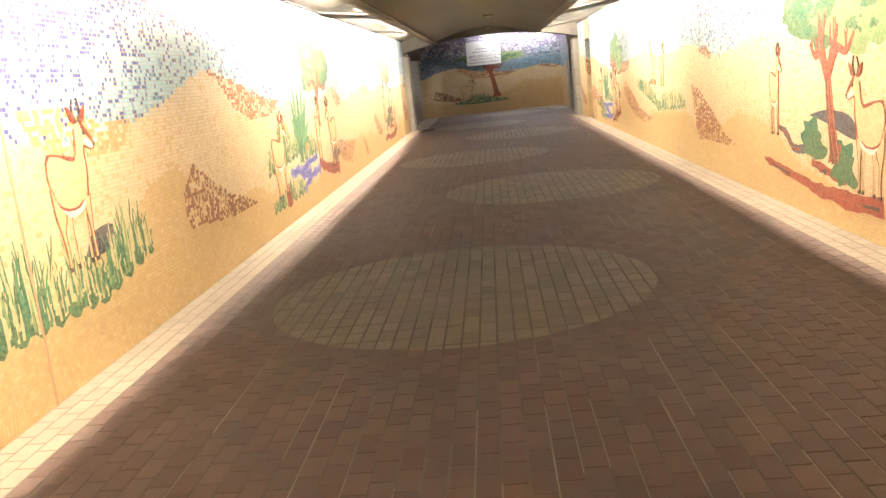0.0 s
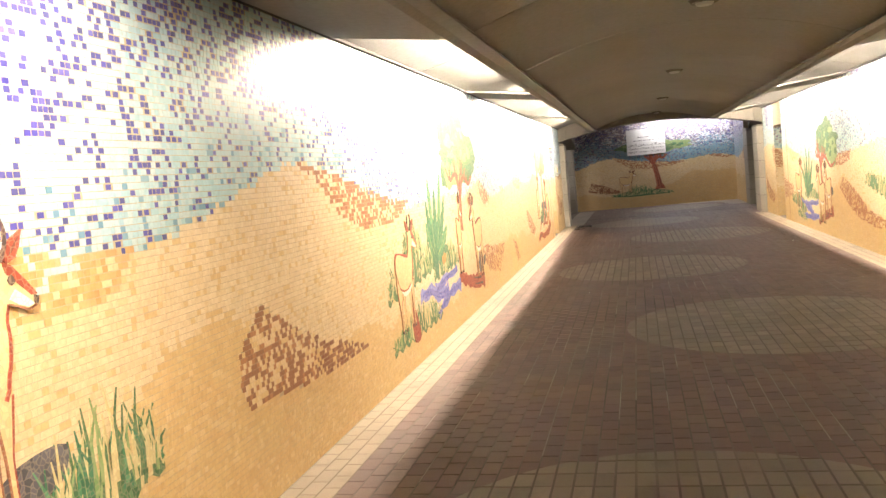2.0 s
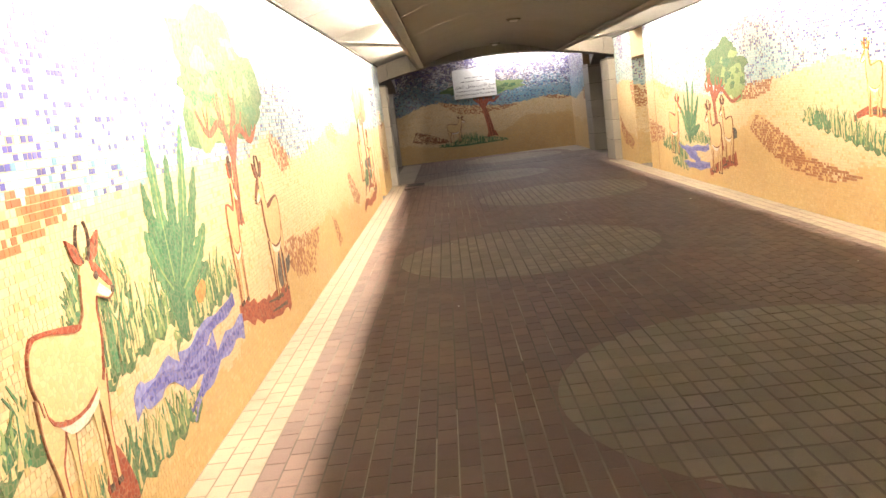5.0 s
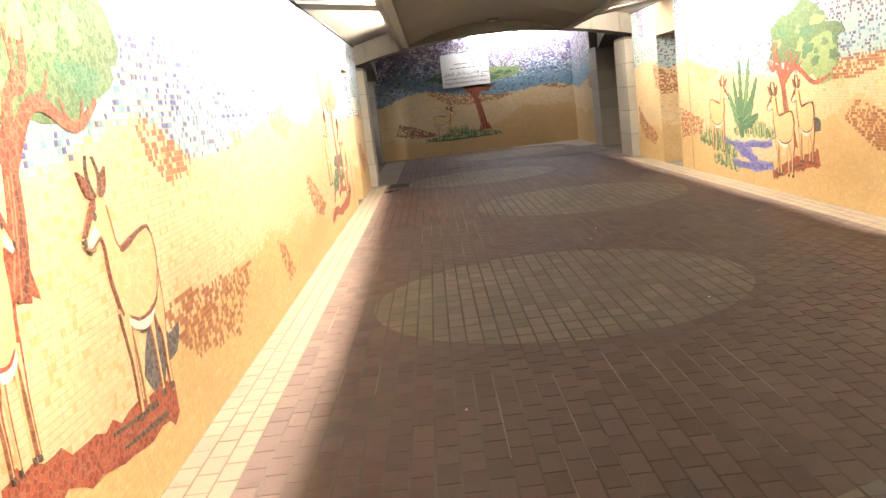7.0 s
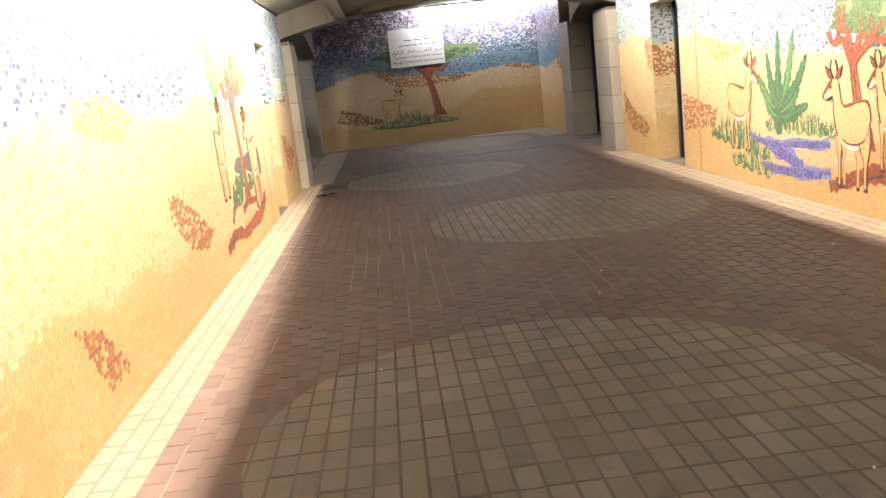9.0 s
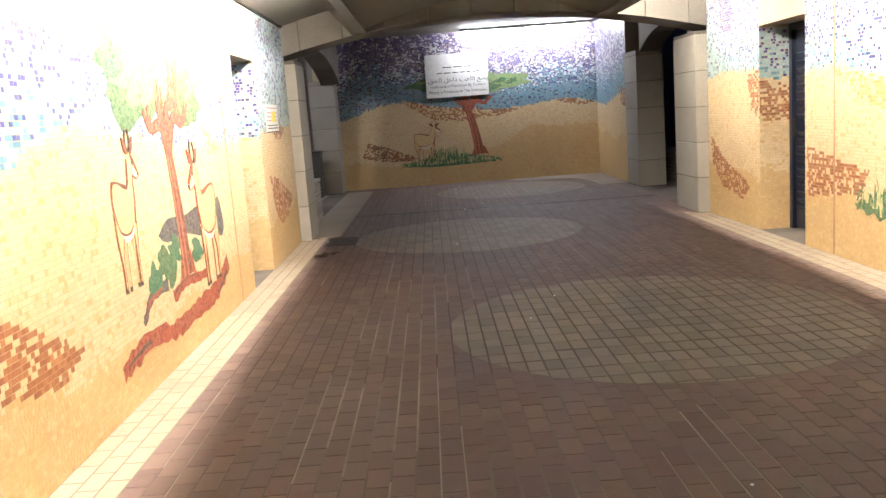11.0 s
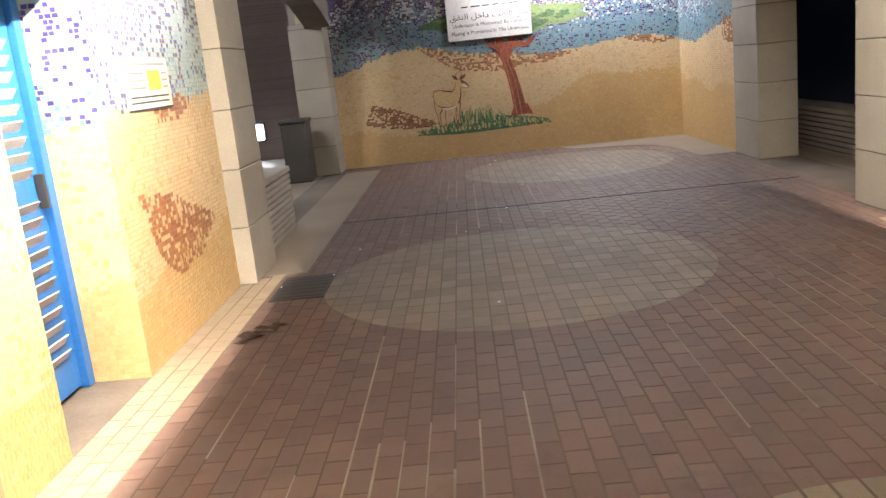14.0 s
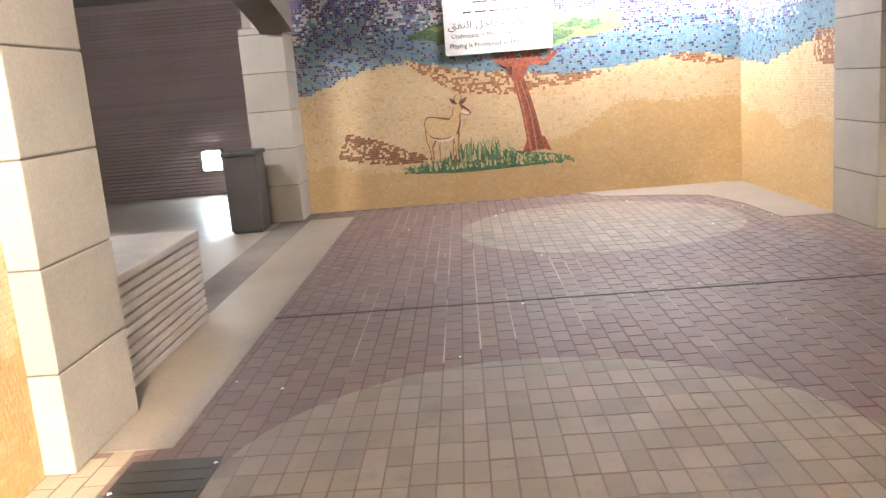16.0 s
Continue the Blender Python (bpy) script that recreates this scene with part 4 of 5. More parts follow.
    f.poly("back_stripe", P(closed_smooth([(0.030, 0.63), (0.048, 0.685), (0.11, 0.728), (0.20, 0.722), (0.30, 0.698), (0.41, 0.675), (0.385, 0.655), (0.30, 0.670), (0.20, 0.698), (0.11, 0.711), (0.058, 0.682)], 2)), back, layer + 4)
    S("neck_line", [(0.40, 0.672), (0.435, 0.705), (0.458, 0.77), (0.475, 0.84)], 0.013, 0.011, line, 5)
    S("chest_line", [(0.556, 0.75), (0.547, 0.69), (0.549, 0.62), (0.532, 0.53), (0.49, 0.455)], 0.014, 0.030, back, 5)
    S("rump_line", [(0.045, 0.68), (0.03, 0.60), (0.04, 0.54), (0.07, 0.48)], 0.014, 0.010, line, 5)
    S("jaw_line", [(0.556, 0.75), (0.60, 0.735), (0.655, 0.716), (0.69, 0.73)], 0.010, 0.012, line, 5)
    f.poly("cheek", P([(0.56, 0.765), (0.585, 0.79), (0.645, 0.755), (0.675, 0.735), (0.65, 0.724), (0.60, 0.742)]), I_WHITE, layer + 5)
    f.poly("face_stripe", P([(0.545, 0.872), (0.58, 0.858), (0.635, 0.808), (0.68, 0.765), (0.655, 0.765), (0.60, 0.805), (0.555, 0.838)]), back, layer + 5)
    f.poly("muzzle", P([(0.665, 0.765), (0.69, 0.757), (0.695, 0.73), (0.675, 0.735)]), dark, layer + 6)
    f.poly("eye", P(closed_smooth([(0.558, 0.818), (0.574, 0.834), (0.588, 0.815), (0.572, 0.802)], 2)), dark, layer + 6)
    for x1, y1, w in ((0.43, 0.955, 0.21), (0.64, 0.955, 0.20)):
        x0 = 0.50 if x1 < 0.5 else 0.56
        f.poly("ear", P(leaf_shape(x0, 0.868, x1, y1, w)), back, layer + 5)
        f.poly("ear_hollow", P(leaf_shape(x0 + (x1 - x0) * 0.2, 0.868 + (y1 - 0.868) * 0.2, x0 + (x1 - x0) * 0.8, 0.868 + (y1 - 0.868) * 0.8, w * 0.4)), I_BROWN if back is not I_ORANGE else I_STRAW, layer + 6)
    S("horn", [(0.512, 0.87), (0.490, 0.91), (0.492, 0.95), (0.512, 0.99)], 0.020, 0.006, dark, 7)
    S("horn", [(0.54, 0.872), (0.565, 0.91), (0.572, 0.955), (0.558, 0.995)], 0.020, 0.006, dark, 7)
    return f


def tree(place, base, fork, crown, tips, seed, label, green=I_GREEN, trunk=0.13, bark=I_BARK):
    """Acacia: trunk from base to fork, branches to the tips, a crown of several clumps (u, v, ru, rv)."""
    f = Figure("mosaic_tree", place, label, "mosaic trees")
    r = random.Random(seed)
    mid = ((base[0] + fork[0]) / 2 + 0.02, (base[1] + fork[1]) / 2)
    f.stroke("trunk", smooth_line([base, mid, fork]), trunk, trunk * 0.62, bark, 2)
    f.poly("trunk_foot", [(base[0] - trunk * 0.85, base[1] - 0.02), (base[0] - trunk * 0.5, base[1] + 0.16), (base[0] + trunk * 0.5, base[1] + 0.16), (base[0] + trunk * 0.9, base[1] - 0.02), (base[0] + trunk * 0.2, base[1] + 0.02)], bark, 2)
    for side, wide, mat in ((0.18, 0.14, I_BROWN), (-0.16, 0.10, I_BROWN), (-0.34, 0.09, I_RED_LIGHT), (0.02, 0.07, I_RED_LIGHT), (0.36, 0.12, I_BROWN)):
        f.stroke("bark_line", smooth_line([(base[0] + trunk * side, base[1]), (mid[0] + trunk * side * 0.8 + r.uniform(-0.01, 0.01), mid[1] + r.uniform(-0.1, 0.1)), (fork[0] + trunk * side * 0.5, fork[1])]), trunk * wide, trunk * wide * 0.6, mat, 3)
    for k, (cu, cv, ru, rv) in enumerate(crown):
        f.poly("crown", blob(cu, cv, ru, rv, seed + k, 0.2, 40), green if k % 2 == 0 else I_PALE_GREEN, k % 3)
        for j in range(9):
            a, q = r.uniform(0, 6.28), r.uniform(0.15, 0.8)
            f.poly("leaf_clump", blob(cu + ru * q * math.cos(a), cv + rv * q * math.sin(a), ru * r.uniform(0.1, 0.24), rv * r.uniform(0.12, 0.26), seed + 10 * k + j, 0.3, 14), r.choice((I_GREEN, I_LEAF, I_PALE_GREEN)), 3 + (j % 2))
    for t in tips:
        du, dv = t[0] - fork[0], t[1] - fork[1]
        s1, s2 = r.uniform(-0.16, 0.16), r.uniform(-0.16, 0.16)
        q1 = (fork[0] + du * 0.30 - dv * s1, fork[1] + dv * 0.42 + abs(du) * 0.10)
        q2 = (fork[0] + du * 0.68 - dv * s2, fork[1] + dv * 0.62 - abs(du) * 0.06)
        f.stroke("branch", smooth_line([(fork[0], fork[1] - 0.06), q1, q2, t], 5), trunk * 0.55, trunk * 0.2, bark, 5)
        for q, k in ((q1, 0.55), (q2, 0.4), (q2, -0.35)):
            e = (q[0] + du * 0.30 * k + dv * 0.3 * k, q[1] + abs(dv) * 0.45 + 0.04)
            h = ((q[0] + e[0]) / 2 + 0.03 * k, (q[1] + e[1]) / 2 - 0.02)
            f.stroke("twig", smooth_line([q, h, e], 3), trunk * 0.26, trunk * 0.1, bark, 5)
    return f


def grass(place, u0, u1, base, height, seed, label, slope=0.0, dark=I_GREEN, layer=0, blades=1.0):
    """A clump of grass with a ragged top; base line from u0 to u1 that rises by slope."""
    f = Figure("mosaic_grass", place, label, "mosaic grass")
    r = random.Random(seed)
    n = max(10, int(abs(u1 - u0) / 0.05))
    top, low = [], []
    for k in range(n + 1):
        t = k / n
        u = u0 + (u1 - u0) * t
        b = base + slope * t + 0.025 * math.sin(k * 1.7 + seed)
        env = math.sin(math.pi * min(1, max(0, t * 0.96 + 0.02))) ** 0.6
        low.append((u, b))
        top.append((u, b + height * env * (0.45 if k % 2 else 0.8) * r.uniform(0.55, 1.1) + 0.01))
    f.poly("clump", low + top[::-1], dark, layer)
    for k in range(int(n * 6.5 * blades)):
        t = r.random()
        u = u0 + (u1 - u0) * t
        b = base + slope * t + r.uniform(0.0, 0.35) * height
        h = height * r.uniform(0.3, 0.85) * (math.sin(math.pi * t) ** 0.6 + 0.1)
        f.stroke("blade", [(u, b), (u + r.uniform(-0.02, 0.02), b + h * 0.6), (u + r.uniform(-0.05, 0.05), b + h)], 0.024, 0.006, r.choice((I_LEAF, I_STRAW, I_PALE_GREEN, I_GREEN, I_AGAVE, I_STRAW)), layer + 1 + k % 2)
    return f


def agave(place, base, tips, seed, label):
    """Fan of long leaves with toothed edges that grow out of one stem."""
    f = Figure("mosaic_agave", place, label, "mosaic agaves")
    r = random.Random(seed)
    high = max(t[1] for t in tips) - base[1]
    for k, t in enumerate(tips):
        rise = min(0.42, 0.75 * (t[1] - base[1]) / high) * high
        root = (base[0] + 0.12 * (t[0] - base[0]), base[1] + 0.35 * rise)
        m = (root[0] + 0.52 * (t[0] - root[0]) + 0.04 * (t[0] - base[0]), root[1] + 0.42 * (t[1] - root[1]))
        line = smooth_line([root, m, t], 7)
        n = len(line)
        left, right = [], []
        for i, (x, y) in enumerate(line):
            p, q = line[max(i - 1, 0)], line[min(i + 1, n - 1)]
            dx, dy = q[0] - p[0], q[1] - p[1]
            d = math.hypot(dx, dy) or 1
            s = i / (n - 1)
            w = 0.095 * (0.6 + 1.2 * s) * (1 - s) ** 0.75 * (1.0 if i % 2 else 0.7) * r.uniform(0.85, 1.12) + 0.003
            left.append((x - dy / d * w, y + dx / d * w))
            right.append((x + dy / d * w, y - dx / d * w))
        f.poly("leaf", left + right[::-1], (I_LEAF, I_AGAVE)[k % 2], 2 + k % 3)
        f.stroke("leaf_rib", line[1:-2], 0.016, 0.006, (I_AGAVE, I_PALE_GREEN)[k % 2], 6)
    f.poly("stem", closed_smooth([(base[0] - 0.05, base[1] - 0.1), (base[0] - 0.12, base[1] + 0.2 * high), (base[0] - 0.06, base[1] + 0.46 * high), (base[0] + 0.07, base[1] + 0.44 * high), (base[0] + 0.12, base[1] + 0.2 * high), (base[0] + 0.05, base[1] - 0.1)]), I_LEAF, 5)
    return f


def river(place, lines, label):
    f = Figure("mosaic_stream", place, label, "mosaic streams")
    for k, (line, w0, w1) in enumerate(lines):
        r = random.Random(k + 5)
        out = stroke_outline(smooth_line(line, 6), w0, w1)
        out = [(x + 0.10 * (w0 + w1) * r.uniform(-1, 1), y + 0.13 * (w0 + w1) * math.sin(i * 1.1 + k) * r.uniform(0.4, 1)) for i, (x, y) in enumerate(out)]
        f.poly("water", out, I_WATER, 1 + k % 2)
    r = random.Random(3)
    for line, w0, w1 in lines:
        s = smooth_line(line)
        for j in range(9):
            o = r.uniform(-0.42, 0.42) * min(w0, w1)
            q = r.randrange(0, max(1, len(s) - 4))
            f.stroke("ripple", [(x, y + o) for x, y in s[q:q + 5]], 0.018, 0.034, I_BLUE, 4)
    return f


def patch(place, name, pts, mat, label, layer=0, rough=True, cat_group="mosaic patches"):
    f = Figure(name, place, label, cat_group)
    f.poly("patch", closed_smooth(pts, 3), mat, layer)
    return f


def band(place, name, line, w0, w1, mat, label, layer=0):
    """A ragged band of pieces along a bent line, with a few darker streaks in it."""
    f = Figure(name, place, label, "mosaic patches")
    r = random.Random(int(line[0][0] * 100))
    core = smooth_line(line, 7)
    out = [(x + r.uniform(-0.015, 0.015), y + r.uniform(-0.16, 0.16) * (w0 + w1) / 2) for x, y in stroke_outline(core, w0, w1)]
    f.poly("patch", out, mat, layer)
    for j in range(6 if len(core) > 12 else 0):
        q = r.randrange(0, len(core) - 6)
        o = r.uniform(-0.28, 0.28) * (w0 + w1) / 2
        f.stroke("streak", [(x, y + o) for x, y in core[q:q + 6]], 0.012, 0.03, I_DARK if j % 3 == 0 else I_BARK, layer + 1)
    return f


# left wall, from the start of the passage
gazelle(on_left, 3.66, 0.62, 0.90, 1, 0.95)
grass(on_left, 2.7, 4.15, 0.40, 0.42, 1, "tufts of green and straw mosaic grass under a gazelle", -0.02)
grass(on_left, 4.0, 4.86, 0.36, 0.42, 2, "tufts of green mosaic grass beside a grey shadow", 0.16)
patch(on_left, "mosaic_shadow", [(3.96, 0.66), (4.02, 0.76), (4.16, 0.80), (4.32, 0.79), (4.28, 0.68), (4.1, 0.64)], I_SLATE, "grey mosaic shadow behind a gazelle", 2)

grass(on_left, 8.0, 9.62, 0.62, 0.34, 3, "wide band of green mosaic reeds behind a gazelle", 0.10)
grass(on_left, 8.55, 9.1, 0.92, 0.28, 31, "dark green mosaic reeds behind a gazelle's back", 0.02)
grass(on_left, 8.05, 9.7, 0.22, 0.24, 4, "low green mosaic grass below a stream", 0.02)
grass(on_left, 9.5, 10.62, 0.60, 0.26, 5, "green mosaic grass behind an agave", 0.06)
agave(on_left, (9.62, 0.74), [(9.42, 1.36), (9.56, 1.56), (9.78, 1.46), (10.06, 1.60), (10.18, 1.38), (10.2, 1.08), (10.14, 0.88), (9.36, 1.16), (9.9, 1.2)], 6, "tall green mosaic agave with pointed leaves")
patch(on_left, "mosaic_flower", [(9.86, 0.78), (9.94, 0.83), (10.04, 0.80), (10.0, 0.73), (9.9, 0.72)], I_ORANGE, "orange mosaic flower at the foot of an agave", 4)
river(on_left, [([(8.95, 0.52), (9.3, 0.54), (9.7, 0.45), (10.05, 0.46)], 0.10, 0.15), ([(9.5, 0.50), (9.9, 0.56), (10.5, 0.60)], 0.14, 0.05), ([(9.55, 0.27), (9.9, 0.36), (10.3, 0.42), (10.62, 0.42)], 0.06, 0.13)], "winding violet blue mosaic stream")
gazelle(on_left, 8.22, 0.34, 0.90, 1, 1.12)
patch(on_left, "mosaic_earth", [(8.6, 0.36), (8.68, 0.50), (8.78, 0.40), (8.84, 0.22), (8.66, 0.2)], I_RED, "reddish mosaic stump below a gazelle", 6)
tree(on_left, (10.90, 0.98), (11.0, 1.42), [(11.0, 1.84, 0.92, 0.40), (10.7, 1.66, 0.46, 0.20), (11.4, 1.74, 0.50, 0.26), (10.85, 2.06, 0.6, 0.2)], [(10.36, 1.66), (10.8, 1.72), (11.2, 1.74), (11.72, 1.56)], 7, "broad green mosaic acacia with a red trunk")
gazelle(on_left, 10.62, 0.52, 0.84, 1, 0.5, "slender tan mosaic gazelle under an acacia")
gazelle(on_left, 12.08, 0.34, 0.98, -1, 1.0, "tan mosaic gazelle with a grey shadow", I_BROWN)
patch(on_left, "mosaic_shadow", [(11.70, 0.48), (11.8, 0.62), (11.92, 0.68), (12.05, 0.56), (12.2, 0.57), (12.12, 0.46), (11.95, 0.44), (11.86, 0.32)], I_SLATE, "dark grey mosaic shadow between a gazelle's legs", 0)
band(on_left, "mosaic_earth", [(10.6, 0.50), (10.95, 0.42), (11.4, 0.34), (12.02, 0.28)], 0.12, 0.18, I_RED, "red brown mosaic earth under two gazelles")

tree(on_left, (19.24, 0.49), (19.13, 1.34), [(18.7, 1.76, 0.55, 0.28), (19.2, 1.88, 0.80, 0.30), (19.6, 1.64, 0.35, 0.18)], [(19.02, 1.70), (19.42, 1.84), (19.66, 1.62), (18.75, 1.56)], 8, "large mosaic acacia with a twisting red trunk", I_GREEN, 0.20)
gazelle(on_left, 18.08, 0.60, 0.82, 1, 0.75, "tan mosaic gazelle beside a red tree trunk", I_BROWN)
gazelle(on_left, 20.12, 0.33, 0.98, -1, 0.94, "tan mosaic gazelle standing behind a red tree trunk")
patch(on_left, "mosaic_shadow", [(18.75, 0.82), (18.95, 0.90), (19.3, 0.88), (19.68, 0.90), (19.7, 0.70), (19.3, 0.76), (18.9, 0.76)], I_SLATE, "grey mosaic shadow behind a tree trunk", 0)
patch(on_left, "mosaic_shadow", [(20.05, 0.86), (20.2, 0.92), (20.28, 0.70), (20.2, 0.62), (20.1, 0.66)], I_SLATE, "grey mosaic shadow behind a gazelle", 0)
band(on_left, "mosaic_shadow", [(18.34, 0.38), (18.5, 0.50), (18.82, 0.52)], 0.04, 0.09, I_SLATE, "grey mosaic shadow on the sand", 1)
for k, (u, v) in enumerate(((18.6, 0.58), (18.8, 0.66), (19.02, 0.70), (18.9, 0.58), (19.5, 0.62))):
    patch(on_left, "mosaic_bush", blob(u, v, 0.12, 0.085, 40 + k, 0.3, 16), (I_LEAF, I_GREEN)[k % 2], "small dark green mosaic bush by a tree", 1 + k % 2)
band(on_left, "mosaic_earth", [(17.95, 0.22), (18.4, 0.27), (18.9, 0.22), (19.4, 0.24), (19.9, 0.26), (20.3, 0.40)], 0.10, 0.13, I_RED, "long red brown mosaic root of earth")
band(on_left, "mosaic_earth", [(18.9, 0.42), (19.2, 0.46), (19.66, 0.42)], 0.08, 0.06, I_RED, "red brown mosaic earth at a tree's foot", 1)

# right wall
tree(on_right, (6.0, 0.50), (6.15, 1.20), [(6.1, 1.66, 0.85, 0.30), (5.6, 1.58, 0.55, 0.26), (6.7, 1.74, 0.40, 0.22)], [(6.5, 1.42), (6.3, 1.6), (5.95, 1.55), (5.66, 1.48)], 9, "large mosaic acacia with a thick red trunk", I_GREEN, 0.17)
gazelle(on_right, 7.52, 0.62, 0.80, -1, 0.6, "tan mosaic gazelle looking at a tree", I_RED)
gazelle(on_right, 5.15, 0.32, 0.95, 1, 0.95, "tan mosaic gazelle standing behind a tree", I_RED)
patch(on_right, "mosaic_shadow", [(6.55, 0.84), (6.2, 0.90), (5.75, 0.88), (5.6, 0.72), (5.8, 0.72), (6.2, 0.80)], I_SLATE, "dark grey mosaic shadow behind a tree", 0)
band(on_right, "mosaic_shadow", [(7.32, 0.70), (7.1, 0.66), (6.9, 0.54), (6.56, 0.56)], 0.05, 0.09, I_SLATE, "grey mosaic shadow of a gazelle", 0)
for k, (u, v) in enumerate(((6.5, 0.68), (6.42, 0.60), (5.9, 0.56), (5.85, 0.46))):
    patch(on_right, "mosaic_bush", blob(u, v, 0.20, 0.13, 60 + k, 0.35, 16), (I_LEAF, I_GREEN)[k % 2], "small dark green mosaic bush by a tree", 1 + k % 2)
band(on_right, "mosaic_earth", [(7.7, 0.37), (7.1, 0.31), (6.4, 0.25), (5.8, 0.24), (5.2, 0.26)], 0.06, 0.16, I_RED, "long red brown mosaic root of earth")
band(on_right, "mosaic_earth", [(6.5, 0.46), (6.2, 0.42), (5.8, 0.38)], 0.07, 0.08, I_RED, "red brown mosaic earth at a tree's foot", 1)

grass(on_right, 11.0, 12.9, 0.72, 0.26, 11, "green mosaic shrubs on a dune around a pair of gazelles", -0.12)
grass(on_right, 12.8, 14.65, 0.62, 0.26, 12, "green mosaic shrubs running up a dune", 0.32)
gazelle(on_right, 13.0, 1.0, 0.66, 1, 0.8, "pale mosaic gazelle among green shrubs", I_ORANGE, I_STRAW)
gazelle(on_right, 12.6, 0.98, 0.62, -1, 0.9, "pale mosaic gazelle among green shrubs", I_ORANGE, I_STRAW)
band(on_right, "mosaic_shadow", [(13.55, 0.98), (13.3, 1.05), (12.95, 1.03)], 0.05, 0.09, I_BARK, "brown mosaic shadow at a gazelle's feet", 1)

river(on_right, [([(19.5, 0.52), (19.0, 0.46), (18.5, 0.48), (17.85, 0.52)], 0.08, 0.08), ([(19.0, 0.46), (18.6, 0.36), (18.3, 0.28)], 0.12, 0.16), ([(19.15, 0.22), (18.6, 0.22), (17.85, 0.27)], 0.08, 0.12)], "winding violet blue mosaic stream")
grass(on_right, 18.95, 20.35, 0.28, 0.30, 13, "green mosaic grass beside a stream", 0.16)
grass(on_right, 18.9, 19.8, 0.12, 0.2, 14, "green mosaic grass below a stream", 0.06)
grass(on_right, 17.75, 19.0, 0.58, 0.18, 15, "straw and green mosaic reeds above a stream", 0.0, I_PALE_GREEN)
agave(on_right, (18.74, 0.66), [(18.72, 1.50), (18.42, 1.48), (18.2, 1.26), (18.34, 0.98), (18.2, 0.84), (19.14, 1.10), (18.95, 1.30), (19.0, 0.86)], 16, "tall green mosaic agave with pointed leaves")
gazelle(on_right, 19.9, 0.34, 0.94, -1, 1.15, "tan mosaic gazelle beside a stream")
tree(on_right, (17.32, 0.52), (17.5, 1.22), [(17.0, 1.62, 0.75, 0.30), (16.65, 1.40, 0.40, 0.22), (17.35, 1.62, 0.45, 0.24)], [(17.86, 1.42), (17.72, 1.58), (17.1, 1.46), (16.42, 1.24)], 17, "green mosaic acacia with spreading red branches", I_GREEN, 0.15)
gazelle(on_right, 17.22, 0.18, 0.98, 1, 1.02, "tan mosaic gazelle standing in front of an acacia", I_BROWN)
gazelle(on_right, 16.76, 0.36, 0.86, 1, 0.85, "tan mosaic gazelle standing under an acacia", I_BROWN)
patch(on_right, "mosaic_shadow", [(16.66, 0.70), (16.84, 0.69), (16.84, 0.82), (16.67, 0.81)], I_SLATE, "small square grey mosaic shadow", 1)
band(on_right, "mosaic_earth", [(17.85, 0.17), (17.5, 0.26), (17.1, 0.36), (16.7, 0.42)], 0.10, 0.18, I_BARK, "brown mosaic earth under two gazelles")

# end wall
patch(on_end, "mosaic_bush", [(-1.2, 0.40), (-0.8, 0.46), (-0.45, 0.56), (-0.1, 0.60), (0.3, 0.55), (0.62, 0.50), (0.84, 0.42), (0.5, 0.39), (0.0, 0.37), (-0.6, 0.36)], I_LEAF, "dark green mosaic mound at the foot of an acacia", 0)
grass(on_end, -1.2, 0.84, 0.40, 0.16, 18, "dark green mosaic bushes at the foot of an acacia", 0.0, I_LEAF)
grass(on_end, -0.75, 0.15, 0.45, 0.26, 19, "green mosaic bush beside an acacia", 0.05, I_GREEN, 2)
gazelle(on_end, -0.94, 0.50, 0.76, 1, 1.08, "tan mosaic gazelle beside an acacia", I_BROWN, I_TAN, 6, 1.1)
f_tree = tree(on_end, (0.40, 0.56), (0.22, 1.46), [(-0.2, 1.98, 0.72, 0.17), (0.75, 1.98, 0.68, 0.19), (0.25, 1.86, 0.6, 0.16)], [(-0.06, 1.70), (0.12, 1.72), (0.40, 1.74), (0.70, 1.70)], 20, "flat-topped green mosaic acacia with a leaning red trunk", I_GREEN, 0.20)

# ---- small things on the floor ----
cover = part("drain_cover", box_bm(-1.92, -1.54, 23.34, 23.98, -0.02, 0.004, bevel=0.003), M_IRON)
for k in range(6):
    part("rib", box_bm(-1.90, -1.56, 23.40 + k * 0.095, 23.44 + k * 0.095, 0.004, 0.0065), M_IRON, cover)
tagged(cover, "dark square drain cover set in the paving", "drain cover")
gully = part("floor_joint", box_bm(-1.9, 2.7, 26.08, 26.105, -0.02, 0.0025), M_DARK)
structure(gully, "dark cracked joint across the paving")

r5 = random.Random(11)
bm = bmesh.new()
for k in range(9):
    a = r5.uniform(0, 6.28)
    cx, cy = -1.81 + 0.08 * r5.uniform(-1, 1), 22.62 + 0.11 * r5.uniform(-1, 1)
    L, W = r5.uniform(0.05, 0.11), r5.uniform(0.015, 0.03)
    ca, sa = math.cos(a), math.sin(a)
    ring = [(-L, 0, 0.002), (-L * 0.3, -W, 0.012), (L * 0.5, -W * 0.8, 0.02), (L, 0, 0.006), (L * 0.5, W * 0.8, 0.018), (-L * 0.3, W, 0.014)]
    bm.faces.new([bm.verts.new((cx + x * ca - y * sa, cy + x * sa + y * ca, 0.003 + z)) for x, y, z in ring])
tagged(part("dead_leaves", bm, M_LEAF), "small heap of dry brown leaves on the paving", "leaves")

